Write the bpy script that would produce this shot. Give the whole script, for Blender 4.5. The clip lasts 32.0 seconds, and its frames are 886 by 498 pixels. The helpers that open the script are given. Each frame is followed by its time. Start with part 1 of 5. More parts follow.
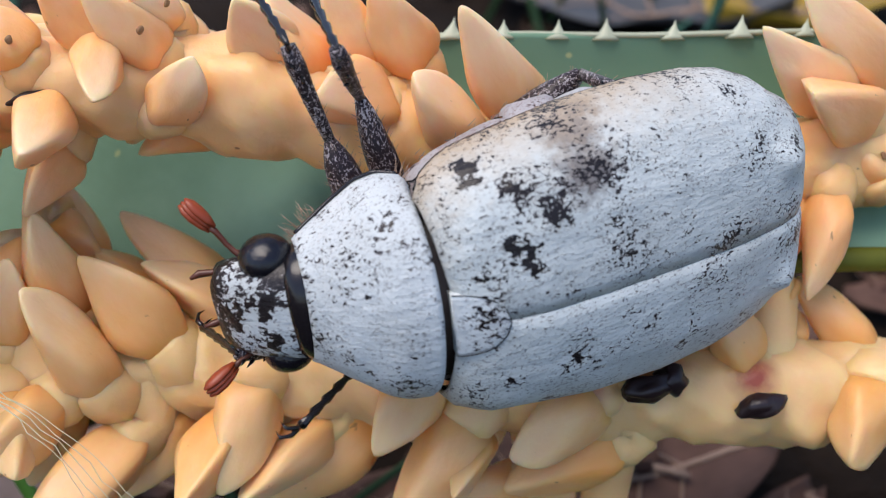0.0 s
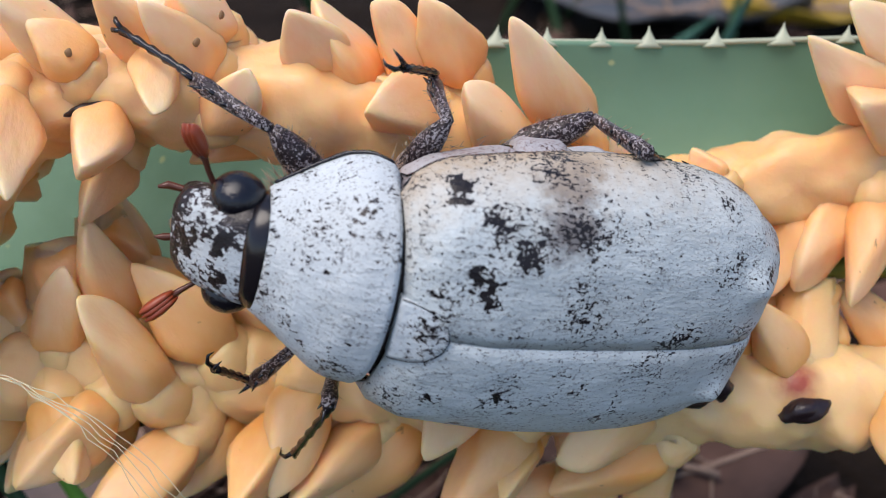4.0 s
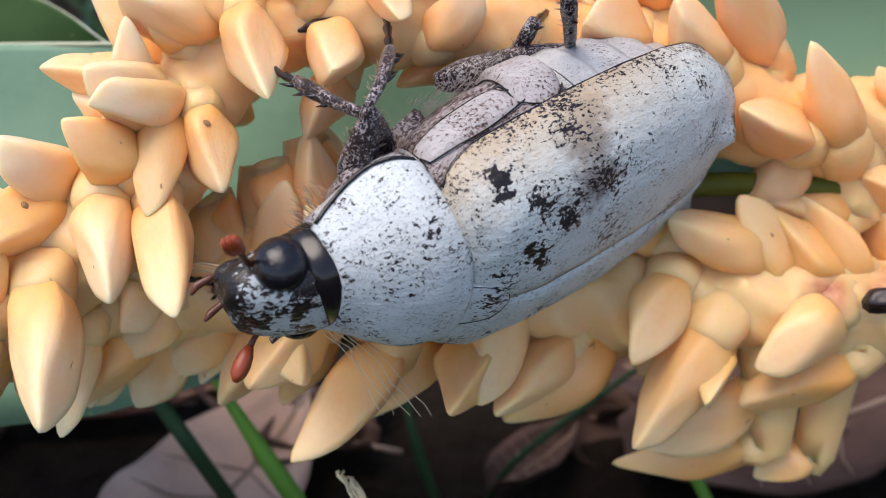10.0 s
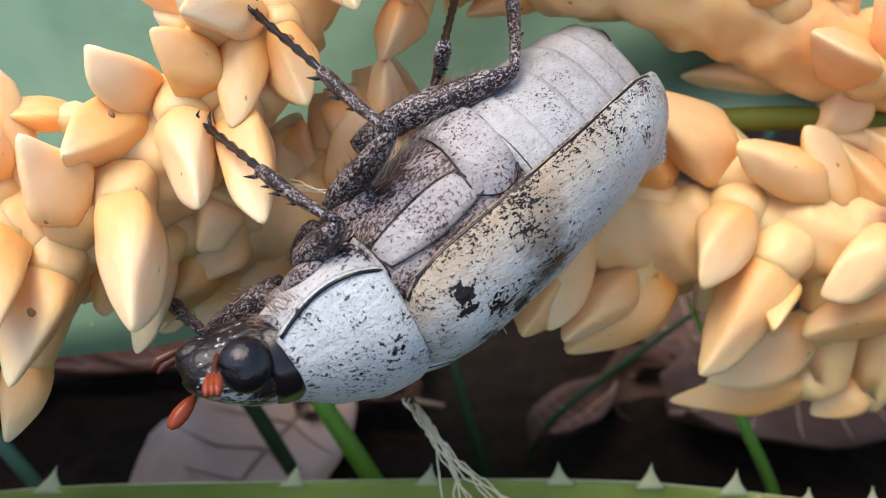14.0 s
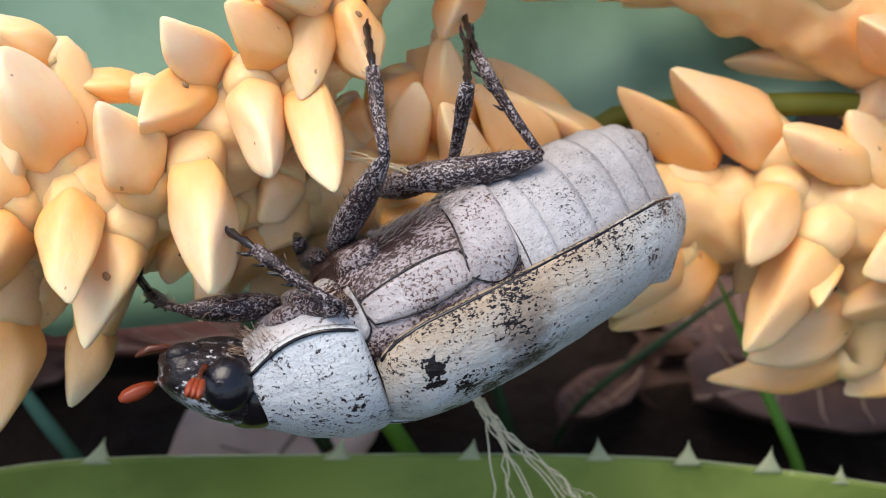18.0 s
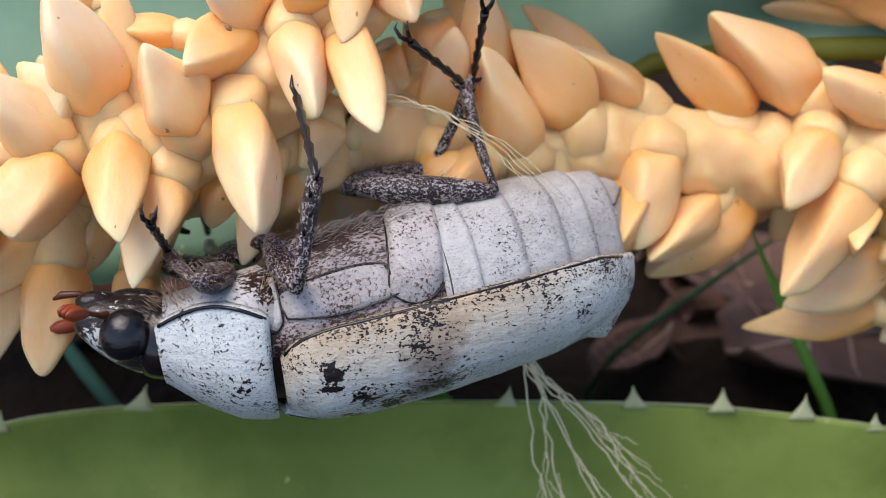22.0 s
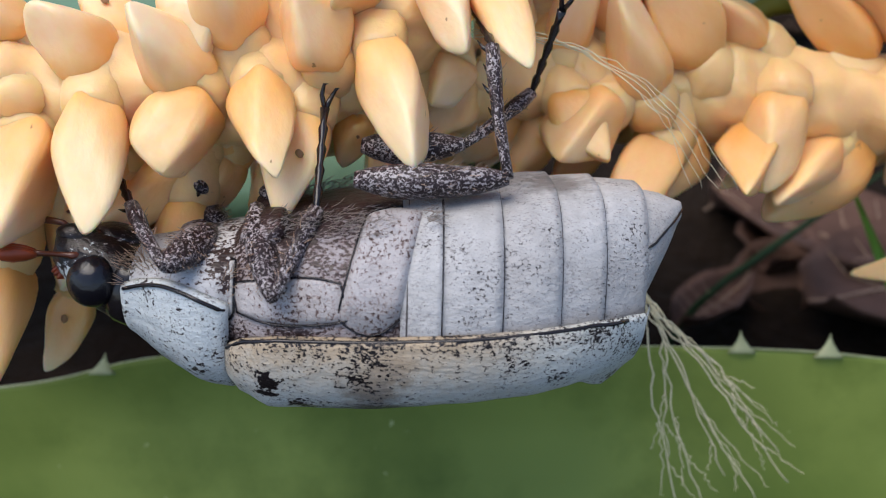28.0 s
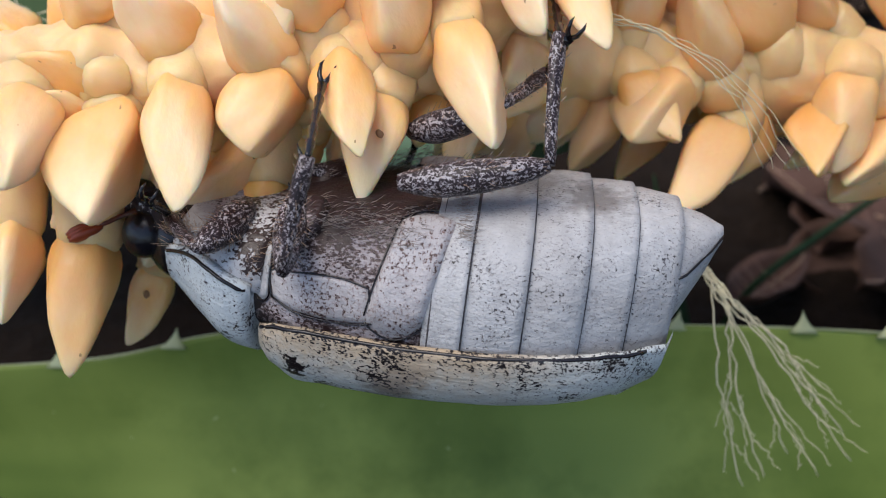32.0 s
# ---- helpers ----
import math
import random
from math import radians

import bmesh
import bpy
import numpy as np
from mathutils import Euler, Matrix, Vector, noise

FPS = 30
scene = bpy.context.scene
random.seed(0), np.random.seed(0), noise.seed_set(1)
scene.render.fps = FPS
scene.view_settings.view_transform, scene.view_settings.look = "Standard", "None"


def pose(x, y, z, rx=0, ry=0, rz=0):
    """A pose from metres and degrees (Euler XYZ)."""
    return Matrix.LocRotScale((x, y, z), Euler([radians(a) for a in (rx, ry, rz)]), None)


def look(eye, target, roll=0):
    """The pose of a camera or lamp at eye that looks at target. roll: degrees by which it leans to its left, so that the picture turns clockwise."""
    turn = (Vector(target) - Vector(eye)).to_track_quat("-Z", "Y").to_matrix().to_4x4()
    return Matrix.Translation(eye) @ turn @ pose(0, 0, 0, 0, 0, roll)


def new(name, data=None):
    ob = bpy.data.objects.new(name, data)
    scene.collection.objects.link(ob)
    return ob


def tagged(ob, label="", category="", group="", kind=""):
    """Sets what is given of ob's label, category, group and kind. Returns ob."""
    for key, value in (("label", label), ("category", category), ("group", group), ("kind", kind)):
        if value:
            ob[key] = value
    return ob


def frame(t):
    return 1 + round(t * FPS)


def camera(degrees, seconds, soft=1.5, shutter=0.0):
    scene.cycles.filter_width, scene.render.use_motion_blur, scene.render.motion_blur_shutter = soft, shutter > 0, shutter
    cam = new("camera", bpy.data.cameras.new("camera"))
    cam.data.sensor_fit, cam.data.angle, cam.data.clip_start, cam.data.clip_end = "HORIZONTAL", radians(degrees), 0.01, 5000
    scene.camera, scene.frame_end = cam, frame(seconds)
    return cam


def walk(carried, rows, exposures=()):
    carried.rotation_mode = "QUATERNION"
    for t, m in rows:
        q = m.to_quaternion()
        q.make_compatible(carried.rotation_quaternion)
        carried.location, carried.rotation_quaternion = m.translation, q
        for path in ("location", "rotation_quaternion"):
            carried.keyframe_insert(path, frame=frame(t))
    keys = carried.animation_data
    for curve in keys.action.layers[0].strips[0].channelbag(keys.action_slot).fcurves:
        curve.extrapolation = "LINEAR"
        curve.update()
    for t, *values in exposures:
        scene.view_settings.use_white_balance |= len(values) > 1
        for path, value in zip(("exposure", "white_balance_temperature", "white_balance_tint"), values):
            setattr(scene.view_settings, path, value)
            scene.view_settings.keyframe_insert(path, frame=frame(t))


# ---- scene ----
TILT = radians(35)
STAGE = Matrix(((1, 0, 0, 0),
                (0, math.sin(TILT), -math.cos(TILT), 0),
                (0, math.cos(TILT), math.sin(TILT), 0.06),
                (0, 0, 0, 1)))


def stage(u, v, w):
    """World place from millimetres along the branch, up across the view, and towards the viewer."""
    return STAGE @ Vector((u / 1000, v / 1000, w / 1000))


def turned(u, v, w, a, b, c):
    """World pose from a place in millimetres and a turn vector in degrees."""
    r = Vector((radians(a), radians(b), radians(c)))
    return STAGE @ Matrix.Translation((u / 1000, v / 1000, w / 1000)) @ Matrix.Rotation(r.length, 4, r.normalized())


def staged(u, v, w, rx, ry, rz):
    return STAGE @ pose(u / 1000, v / 1000, w / 1000, rx, ry, rz)


# seconds, place in millimetres, turn in degrees
PATH = [
    (0, 0.00, 0.00, 78.92, 0.10, -0.86, -0.17),
    (1, -1.69, -0.60, 79.22, -0.01, -0.66, -0.13),
    (2, -2.46, -2.04, 79.36, 0.07, -0.29, -0.42),
    (2.5, -3.11, -1.36, 79.77, 0.04, -0.37, -0.31),
    (4.5, -4.16, 2.03, 79.91, -0.63, -0.71, -0.15),
    (5, -6.58, 2.35, 80.01, -0.76, -1.11, -0.29),
    (6, -10.02, 0.34, 81.34, 0.82, -0.91, -0.54),
    (7, -11.93, -2.61, 82.04, 0.99, -0.62, -0.75),
    (7.5, -13.44, -3.23, 82.35, 1.53, -0.26, -0.77),
    (8, -14.95, -3.37, 82.29, 1.46, -0.55, -0.81),
    (9, -18.57, -5.49, 82.61, 0.70, -0.08, -0.82),
    (10, -20.89, -8.55, 83.34, 1.25, 0.04, -0.65),
    (11, -20.11, -9.75, 83.03, 0.96, -0.53, -0.43),
    (12, -24.79, -15.33, 83.75, 1.40, 1.42, -0.21),
    (13, -26.74, -15.11, 83.87, 1.79, -0.05, -0.43),
    (14, -27.84, -16.15, 83.86, 1.85, -0.34, -0.16),
    (14.5, -29.64, -17.46, 83.84, 1.83, -0.67, 0.22),
    (16.5, -32.39, -18.21, 85.42, 1.96, -0.94, 0.12),
    (17, -32.66, -18.38, 86.05, 2.25, -0.73, 0.19),
    (18, -33.86, -18.89, 85.82, 2.10, -1.06, 0.55),
    (19, -33.45, -20.20, 85.96, 1.62, 0.05, 0.42),
    (20, -34.07, -20.04, 86.29, 1.74, -0.17, 0.44),
    (21, -35.09, -20.74, 86.10, 1.62, -0.86, 0.30),
    (22, -35.80, -21.52, 86.34, 0.49, -0.01, 0.36),
    (23, -38.20, -22.47, 86.86, -0.19, 0.77, 0.32),
    (24, -41.51, -23.81, 86.73, -1.53, 1.01, 0.76),
    (25, -43.36, -23.39, 87.26, -1.97, 2.04, 0.91),
    (25.5, -44.23, -23.67, 87.17, -1.59, 2.12, 0.86),
    (27.5, -48.40, -23.13, 85.42, -1.77, -0.40, 0.66),
    (28, -47.65, -23.35, 85.59, -1.91, -0.21, 0.64),
    (29, -48.98, -23.97, 87.13, -2.69, 1.86, 0.61),
    (30, -51.11, -23.73, 87.02, -2.28, 1.13, 0.90),
    (31, -51.37, -23.36, 86.56, -2.32, 0.63, 0.94),
    (32, -51.39, -23.53, 87.15, -3.07, 1.57, 0.86),
]
cam = camera(50, 32.0, soft=1.0)
cam.data.dof.use_dof, cam.data.dof.focus_distance, cam.data.dof.aperture_fstop = True, 0.074, 32.0
EXPOSURE = [(0, 0.42, 6500, 14.5), (8.5, 0.38, 6500, 14.5), (11, 0.67, 6900, 14.5), (20, 0.61, 6900, 14.5), (23, 0.52, 6600, 13.5), (28, 0.36, 6500, 12), (32, 0.33, 6500, 12)]
walk(cam, [(t, turned(*row)) for t, *row in PATH], EXPOSURE)

world = bpy.data.worlds.new("world")
scene.world = world
world.use_nodes = True
sky = world.node_tree.nodes.new("ShaderNodeTexSky")
sky.sky_type, sky.sun_disc, sky.sun_elevation, sky.sun_rotation = "NISHITA", False, radians(69), radians(237)
world.node_tree.links.new(sky.outputs[0], world.node_tree.nodes["Background"].inputs[0])
world.node_tree.nodes["Background"].inputs[1].default_value = 0.15
sun = new("sun", bpy.data.lights.new("sun", "SUN"))
sun.data.energy, sun.data.angle, sun.data.color = 2.2, radians(45), (1.0, 0.93, 0.82)
sun.matrix_world = look((-0.5, -0.12, 1.6), (0, 0, 0))

def material(name, rough=0.5, **inputs):
    m = bpy.data.materials.new(name)
    m.use_nodes = True
    b = m.node_tree.nodes["Principled BSDF"]
    b.inputs["Roughness"].default_value = rough
    for key, value in inputs.items():
        b.inputs[key.replace("_", " ")].default_value = value
    return m, m.node_tree.nodes, m.node_tree.links, b


def node(nodes, kind, **values):
    n = nodes.new("ShaderNode" + kind)
    for key, value in values.items():
        n.inputs[key.replace("_", " ")].default_value = value
    return n


def ramp(nodes, links, fac, *stops):
    n = nodes.new("ShaderNodeValToRGB")
    while len(n.color_ramp.elements) < len(stops):
        n.color_ramp.elements.new(0.5)
    for e, (at, c) in zip(n.color_ramp.elements, stops):
        e.position, e.color = at, (*c, 1) if len(c) == 3 else c
    links.new(fac, n.inputs[0])
    return n.outputs[0]


def mixed(nodes, links, fac, a, b):
    n = nodes.new("ShaderNodeMix")
    n.data_type = "RGBA"
    for slot, value in ((0, fac), (6, a), (7, b)):
        if isinstance(value, (int, float)):
            n.inputs[slot].default_value = value
        elif isinstance(value, tuple):
            n.inputs[slot].default_value = (*value, 1)
        else:
            links.new(value, n.inputs[slot])
    return n.outputs[2]


def maths(nodes, links, op, a, b=0.0, clamp=False):
    n = nodes.new("ShaderNodeMath")
    n.operation, n.use_clamp = op, clamp
    for slot, value in ((0, a), (1, b)):
        if isinstance(value, (int, float)):
            n.inputs[slot].default_value = value
        else:
            links.new(value, n.inputs[slot])
    return n.outputs[0]


def noise_of(nodes, links, scale, detail=4, rough=0.55, stretch=None, own=False):
    n = node(nodes, "TexNoise", Scale=scale, Detail=detail, Roughness=rough)
    tc = nodes.new("ShaderNodeTexCoord")
    out = tc.outputs["Object"]
    if stretch or own:
        mp = nodes.new("ShaderNodeMapping")
        links.new(out, mp.inputs[0])
        if stretch:
            mp.inputs["Scale"].default_value = stretch
        if own:
            info = nodes.new("ShaderNodeObjectInfo")
            sc = nodes.new("ShaderNodeVectorMath")
            sc.operation = "SCALE"
            sc.inputs[0].default_value = (0.31, 0.17, 0.23)
            links.new(info.outputs["Random"], sc.inputs["Scale"])
            links.new(sc.outputs[0], mp.inputs["Location"])
        out = mp.outputs[0]
    links.new(out, n.inputs["Vector"])
    return n.outputs["Fac"]


def bump(nodes, links, b, height, strength, distance):
    n = node(nodes, "Bump", Strength=strength, Distance=distance)
    links.new(height, n.inputs["Height"])
    links.new(n.outputs[0], b.inputs["Normal"])


def bud_material():
    m, n, l, b = material("bud_skin", 0.4, Subsurface_Weight=0.5, Subsurface_Scale=0.002)
    b.inputs["Subsurface Radius"].default_value = (1.0, 0.5, 0.16)
    info = n.new("ShaderNodeObjectInfo")
    tc = n.new("ShaderNodeTexCoord")
    sep = n.new("ShaderNodeSeparateXYZ")
    l.new(tc.outputs["Object"], sep.inputs[0])
    # amber at the foot, cream at the tip, unevenly: partly painted shade and light
    tip_tone = maths(n, l, "ADD", maths(n, l, "MULTIPLY", sep.outputs["Z"], 62.0), maths(n, l, "MULTIPLY", noise_of(n, l, 190, 3, own=True), 0.62))
    tip_tone = maths(n, l, "ADD", tip_tone, maths(n, l, "MULTIPLY", maths(n, l, "SUBTRACT", info.outputs["Random"], 0.5), 0.34))
    # orange right, cream left: part own colour, part painted light and shade
    orange_shaded = ramp(n, l, tip_tone, (0.28, (0.86, 0.39, 0.13)), (0.6, (0.91, 0.50, 0.225)), (0.98, (0.94, 0.66, 0.40)))
    cream_lit = ramp(n, l, tip_tone, (0.28, (0.88, 0.45, 0.13)), (0.6, (0.92, 0.56, 0.25)), (0.98, (0.95, 0.72, 0.46)))
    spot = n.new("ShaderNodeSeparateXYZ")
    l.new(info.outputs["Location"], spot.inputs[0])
    # the lower branch is yellower than the upper one, partly painted shade
    amber_shaded = ramp(n, l, tip_tone, (0.28, (0.81, 0.38, 0.10)), (0.6, (0.86, 0.485, 0.195)), (0.98, (0.91, 0.62, 0.33)))
    orange_shaded = mixed(n, l, maths(n, l, "DIVIDE", maths(n, l, "SUBTRACT", 0.062, spot.outputs["Z"]), 0.012, True), orange_shaded, amber_shaded)
    col = mixed(n, l, maths(n, l, "DIVIDE", maths(n, l, "ADD", spot.outputs["X"], 0.052), 0.030, True), cream_lit, orange_shaded)
    rub = noise_of(n, l, 170, 3, 0.5, own=True)
    col = mixed(n, l, ramp(n, l, rub, (0.55, (0, 0, 0)), (0.78, (0.35, 0.35, 0.35))), col, (0.86, 0.40, 0.08))
    freck = noise_of(n, l, 620, 2, own=True)
    col = mixed(n, l, ramp(n, l, freck, (0.735, (0, 0, 0)), (0.765, (0.8, 0.8, 0.8))), col, (0.30, 0.14, 0.05))
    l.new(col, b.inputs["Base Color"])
    l.new(ramp(n, l, rub, (0.3, (0.34, 0.34, 0.34)), (0.7, (0.52, 0.52, 0.52))), b.inputs["Roughness"])
    bump(n, l, b, maths(n, l, "ADD", noise_of(n, l, 300, 4, own=True), maths(n, l, "MULTIPLY", noise_of(n, l, 1800, 3, own=True), 0.15)), 0.22, 0.0006)
    return m


def stem_material():
    m, n, l, b = material("stem_skin", 0.42, Subsurface_Weight=0.6, Subsurface_Scale=0.0025)
    b.inputs["Subsurface Radius"].default_value = (1.0, 0.55, 0.2)
    big = noise_of(n, l, 70, 4)
    col = ramp(n, l, big, (0.3, (0.86, 0.44, 0.16)), (0.5, (0.89, 0.52, 0.22)), (0.7, (0.91, 0.60, 0.31)))
    where = n.new("ShaderNodeTexCoord")
    along_ = n.new("ShaderNodeSeparateXYZ")
    l.new(where.outputs["Object"], along_.inputs[0])
    col = mixed(n, l, maths(n, l, "DIVIDE", maths(n, l, "SUBTRACT", -0.030, along_.outputs["X"]), 0.03, True), col, (0.93, 0.64, 0.33))
    col = mixed(n, l, maths(n, l, "DIVIDE", maths(n, l, "SUBTRACT", 0.001, along_.outputs["Y"]), 0.008, True), col, mixed(n, l, big, (0.82, 0.48, 0.18), (0.89, 0.63, 0.33)))
    streak = noise_of(n, l, 300, 4, stretch=(0.3, 1, 1))
    col = mixed(n, l, ramp(n, l, streak, (0.60, (0, 0, 0)), (0.8, (0.45, 0.45, 0.45))), col, (0.66, 0.30, 0.09))
    for spot, reach in (((0.0195, -0.0085, -0.0015), 0.0042), ((0.028, -0.0105, -0.002), 0.003), ((0.0135, -0.0115, -0.003), 0.003), ((-0.0715, -0.016, 0.0085), 0.0025)):
        d = n.new("ShaderNodeVectorMath")
        d.operation = "DISTANCE"
        l.new(where.outputs["Object"], d.inputs[0])
        d.inputs[1].default_value = spot
        near = maths(n, l, "SUBTRACT", 1.0, maths(n, l, "DIVIDE", d.outputs["Value"], reach), True)
        near = maths(n, l, "MULTIPLY", near, maths(n, l, "MULTIPLY", noise_of(n, l, 500, 4), 2.6), True)
        col = mixed(n, l, near, col, (0.40, 0.09, 0.05))
    pit = noise_of(n, l, 520, 2)
    col = mixed(n, l, ramp(n, l, pit, (0.75, (0, 0, 0)), (0.78, (0.85, 0.85, 0.85))), col, (0.16, 0.06, 0.03))
    l.new(col, b.inputs["Base Color"])
    bump(n, l, b, noise_of(n, l, 350, 5), 0.4, 0.0006)
    return m


def plain(name, colour, rough=0.5, grain=300, spread=0.3, relief=0.2, depth=0.0003, **inputs):
    m, n, l, b = material(name, rough, **inputs)
    low, high = tuple(c * (1 - spread) for c in colour), tuple(min(1, c * (1 + spread)) for c in colour)
    big = noise_of(n, l, grain / 5, 3)
    fine = noise_of(n, l, grain, 5)
    col = mixed(n, l, fine, low, high)
    col = mixed(n, l, ramp(n, l, big, (0.35, (0, 0, 0)), (0.7, (0.6, 0.6, 0.6))), col, low)
    l.new(col, b.inputs["Base Color"])
    bump(n, l, b, fine, relief, depth)
    return m


def leaf_material(name, dark, light):
    m, n, l, b = material(name, 0.5)
    b.inputs["Specular IOR Level"].default_value = 0.18
    big = noise_of(n, l, 17, 3)
    col = ramp(n, l, big, (0.34, dark), (0.55, tuple((a + c) / 2 for a, c in zip(dark, light))), (0.75, light))
    blotch = noise_of(n, l, 75, 5, 0.6)
    col = mixed(n, l, ramp(n, l, blotch, (0.45, (0, 0, 0)), (0.68, (0.8, 0.8, 0.8))), col, dark)
    vein = noise_of(n, l, 60, 3, stretch=(0.08, 1, 1))
    col = mixed(n, l, ramp(n, l, vein, (0.4, (0, 0, 0)), (0.75, (0.35, 0.35, 0.35))), col, light)
    speck = noise_of(n, l, 420, 2)
    col = mixed(n, l, ramp(n, l, speck, (0.74, (0, 0, 0)), (0.78, (0.8, 0.8, 0.8))), col, (0.45, 0.5, 0.25))
    l.new(col, b.inputs["Base Color"])
    bump(n, l, b, vein, 0.15, 0.0005)
    return m


def chalk_material(name, cover, low=(0.49, 0.54, 0.555), high=(0.75, 0.80, 0.81), marks=(), tan=0.0, grain=3200, dark=(0.014, 0.011, 0.012), worm=1.6, spread=0.5, nap=(0.6, 1, 1), white_spot=None, soft=0.05):
    """White scale powder over a dark shell: cover is how much of the shell the powder hides."""
    m, n, l, b = material(name, 0.5)
    b.inputs["Specular IOR Level"].default_value = 0.35
    white = mixed(n, l, noise_of(n, l, 900, 5, 0.65), low, high)
    white = mixed(n, l, ramp(n, l, noise_of(n, l, 110, 4), (0.42, (0, 0, 0)), (0.7, (0.6, 0.6, 0.6))), white, tuple(c * f for c, f in zip(low, (0.92, 0.88, 0.84))))
    fleck = noise_of(n, l, grain, 3, 0.6, stretch=nap)
    patch = noise_of(n, l, 260, 4)
    # fine grey pinpricks where the powder is thin
    prick = maths(n, l, "ADD", noise_of(n, l, 5600, 2, 0.6, stretch=nap), maths(n, l, "MULTIPLY", maths(n, l, "SUBTRACT", noise_of(n, l, 420, 3), 0.5), 0.35))
    white = mixed(n, l, ramp(n, l, prick, (0.575, (0, 0, 0)), (0.67, (0.52, 0.52, 0.52))), white, tuple(c * 4 + 0.03 for c in dark))
    amount = maths(n, l, "ADD", fleck, maths(n, l, "MULTIPLY", maths(n, l, "SUBTRACT", patch, 0.5), spread))
    if worm:
        curl = noise_of(n, l, grain * 0.7, 2, 0.5)
        away = maths(n, l, "ABSOLUTE", maths(n, l, "SUBTRACT", curl, 0.5))
        amount = maths(n, l, "SUBTRACT", amount, maths(n, l, "MULTIPLY", away, worm))
    tc = n.new("ShaderNodeTexCoord")
    warp = node(n, "TexNoise", Scale=1100.0, Detail=4.0)
    l.new(tc.outputs["Object"], warp.inputs["Vector"])
    off = n.new("ShaderNodeVectorMath")
    off.operation = "MULTIPLY_ADD"
    l.new(warp.outputs["Color"], off.inputs[0])
    off.inputs[1].default_value = (0.0042, 0.0042, 0.0042)
    l.new(tc.outputs["Object"], off.inputs[2])

    def nearness(x, y, z, radius):
        d = n.new("ShaderNodeVectorMath")
        d.operation = "DISTANCE"
        l.new(off.outputs[0], d.inputs[0])
        d.inputs[1].default_value = (x / 1000 + 0.0021, y / 1000 + 0.0021, z / 1000 + 0.0021)
        return maths(n, l, "SUBTRACT", 1.0, maths(n, l, "DIVIDE", d.outputs["Value"], radius / 1000), True)

    stain = None
    for x, y, z, radius, gain in marks:
        near = nearness(x, y, z, radius)
        amount = maths(n, l, "ADD", amount, maths(n, l, "MULTIPLY", near, gain))
        if gain < 0.115:
            stain = near if stain is None else maths(n, l, "MAXIMUM", stain, near)
    if stain is not None:
        white = mixed(n, l, maths(n, l, "MULTIPLY", stain, 1.7, True), white, (0.20, 0.19, 0.185))
    if white_spot:
        amount = maths(n, l, "SUBTRACT", maths(n, l, "ADD", amount, 0.33), maths(n, l, "MULTIPLY", nearness(*white_spot), 0.62))
    if tan:
        sep = n.new("ShaderNodeSeparateXYZ")
        l.new(off.outputs[0], sep.inputs[0])
        rise = maths(n, l, "SUBTRACT", sep.outputs["Z"], maths(n, l, "ADD", maths(n, l, "MULTIPLY", sep.outputs["X"], 0.078), 0.0019))
        edge = maths(n, l, "SUBTRACT", 1.0, maths(n, l, "DIVIDE", rise, 0.0062), True)
        hem = maths(n, l, "SUBTRACT", 1.0, maths(n, l, "DIVIDE", maths(n, l, "ABSOLUTE", rise), 0.0009), True)
        fore = maths(n, l, "DIVIDE", maths(n, l, "ADD", sep.outputs["X"], 0.027), 0.013, True)
        white = mixed(n, l, maths(n, l, "MULTIPLY", maths(n, l, "MULTIPLY", edge, fore), tan), white, (0.47, 0.36, 0.24))
        amount = maths(n, l, "ADD", amount, maths(n, l, "ADD", maths(n, l, "MULTIPLY", maths(n, l, "MULTIPLY", maths(n, l, "SUBTRACT", noise_of(n, l, 7600, 2, 0.5, stretch=(0.5, 1, 1)), 0.472), edge), 1.4), maths(n, l, "MULTIPLY", hem, 0.13)))
    bare = ramp(n, l, amount, (cover, (0, 0, 0)), (cover + soft, (1, 1, 1)))
    col = mixed(n, l, bare, white, ramp(n, l, amount, (cover, tuple(c * 6 + 0.02 for c in dark)), (cover + 0.15, dark)))
    l.new(col, b.inputs["Base Color"])
    l.new(ramp(n, l, bare, (0, (0.6, 0.6, 0.6)), (1, (0.32, 0.32, 0.32))), b.inputs["Roughness"])
    bump(n, l, b, maths(n, l, "ADD", maths(n, l, "ADD", maths(n, l, "MULTIPLY", fleck, 0.35), maths(n, l, "ADD", maths(n, l, "MULTIPLY", patch, 1.5), noise_of(n, l, 1300, 4, 0.6, stretch=(0.45, 1, 1)))), maths(n, l, "MULTIPLY", bare, -0.5)), 0.6, 0.0003)
    return m


# bare patches on the wing cases: place in millimetres, reach, strength
MARKS = [(-2.5, -9.6, 3.2, 1.4, 1.2), (-4.4, -5.0, 7.2, 1.25, 0.9), (-5.4, -4.0, 7.6, 1.2, 0.8), (-10.2, -11.0, 2.8, 3.0, 0.10), (-11.6, -11.9, 0.9, 2.4, 0.08), (-10.5, -8.8, 5.2, 2.8, 0.10), (-11.5, -7.0, 6.0, 5.0, 0.125), (-13.5, -4.0, 6.7, 3.6, 0.12),
         (-5.2, -8.6, 5.2, 1.5, 0.5), (-7.6, -7.2, 6.3, 1.4, 0.4), (-13, 1.5, 7.1, 2.4, 0.2), (-8, 5, 7.2, 1.6, 0.35), (-28.8, -5.8, 3.1, 0.9, 0.8),
         (-1.2, -3.0, 7.1, 0.9, 0.6), (-10, 6.5, 6.6, 1.2, 0.4), (-3.5, 5.5, 6.8, 0.8, 0.6), (-6.5, 9, 4.5, 1.2, 0.4), (-15, 4, 6.6, 1.1, 0.4), (-18, 7, 5.4, 1.0, 0.4)]
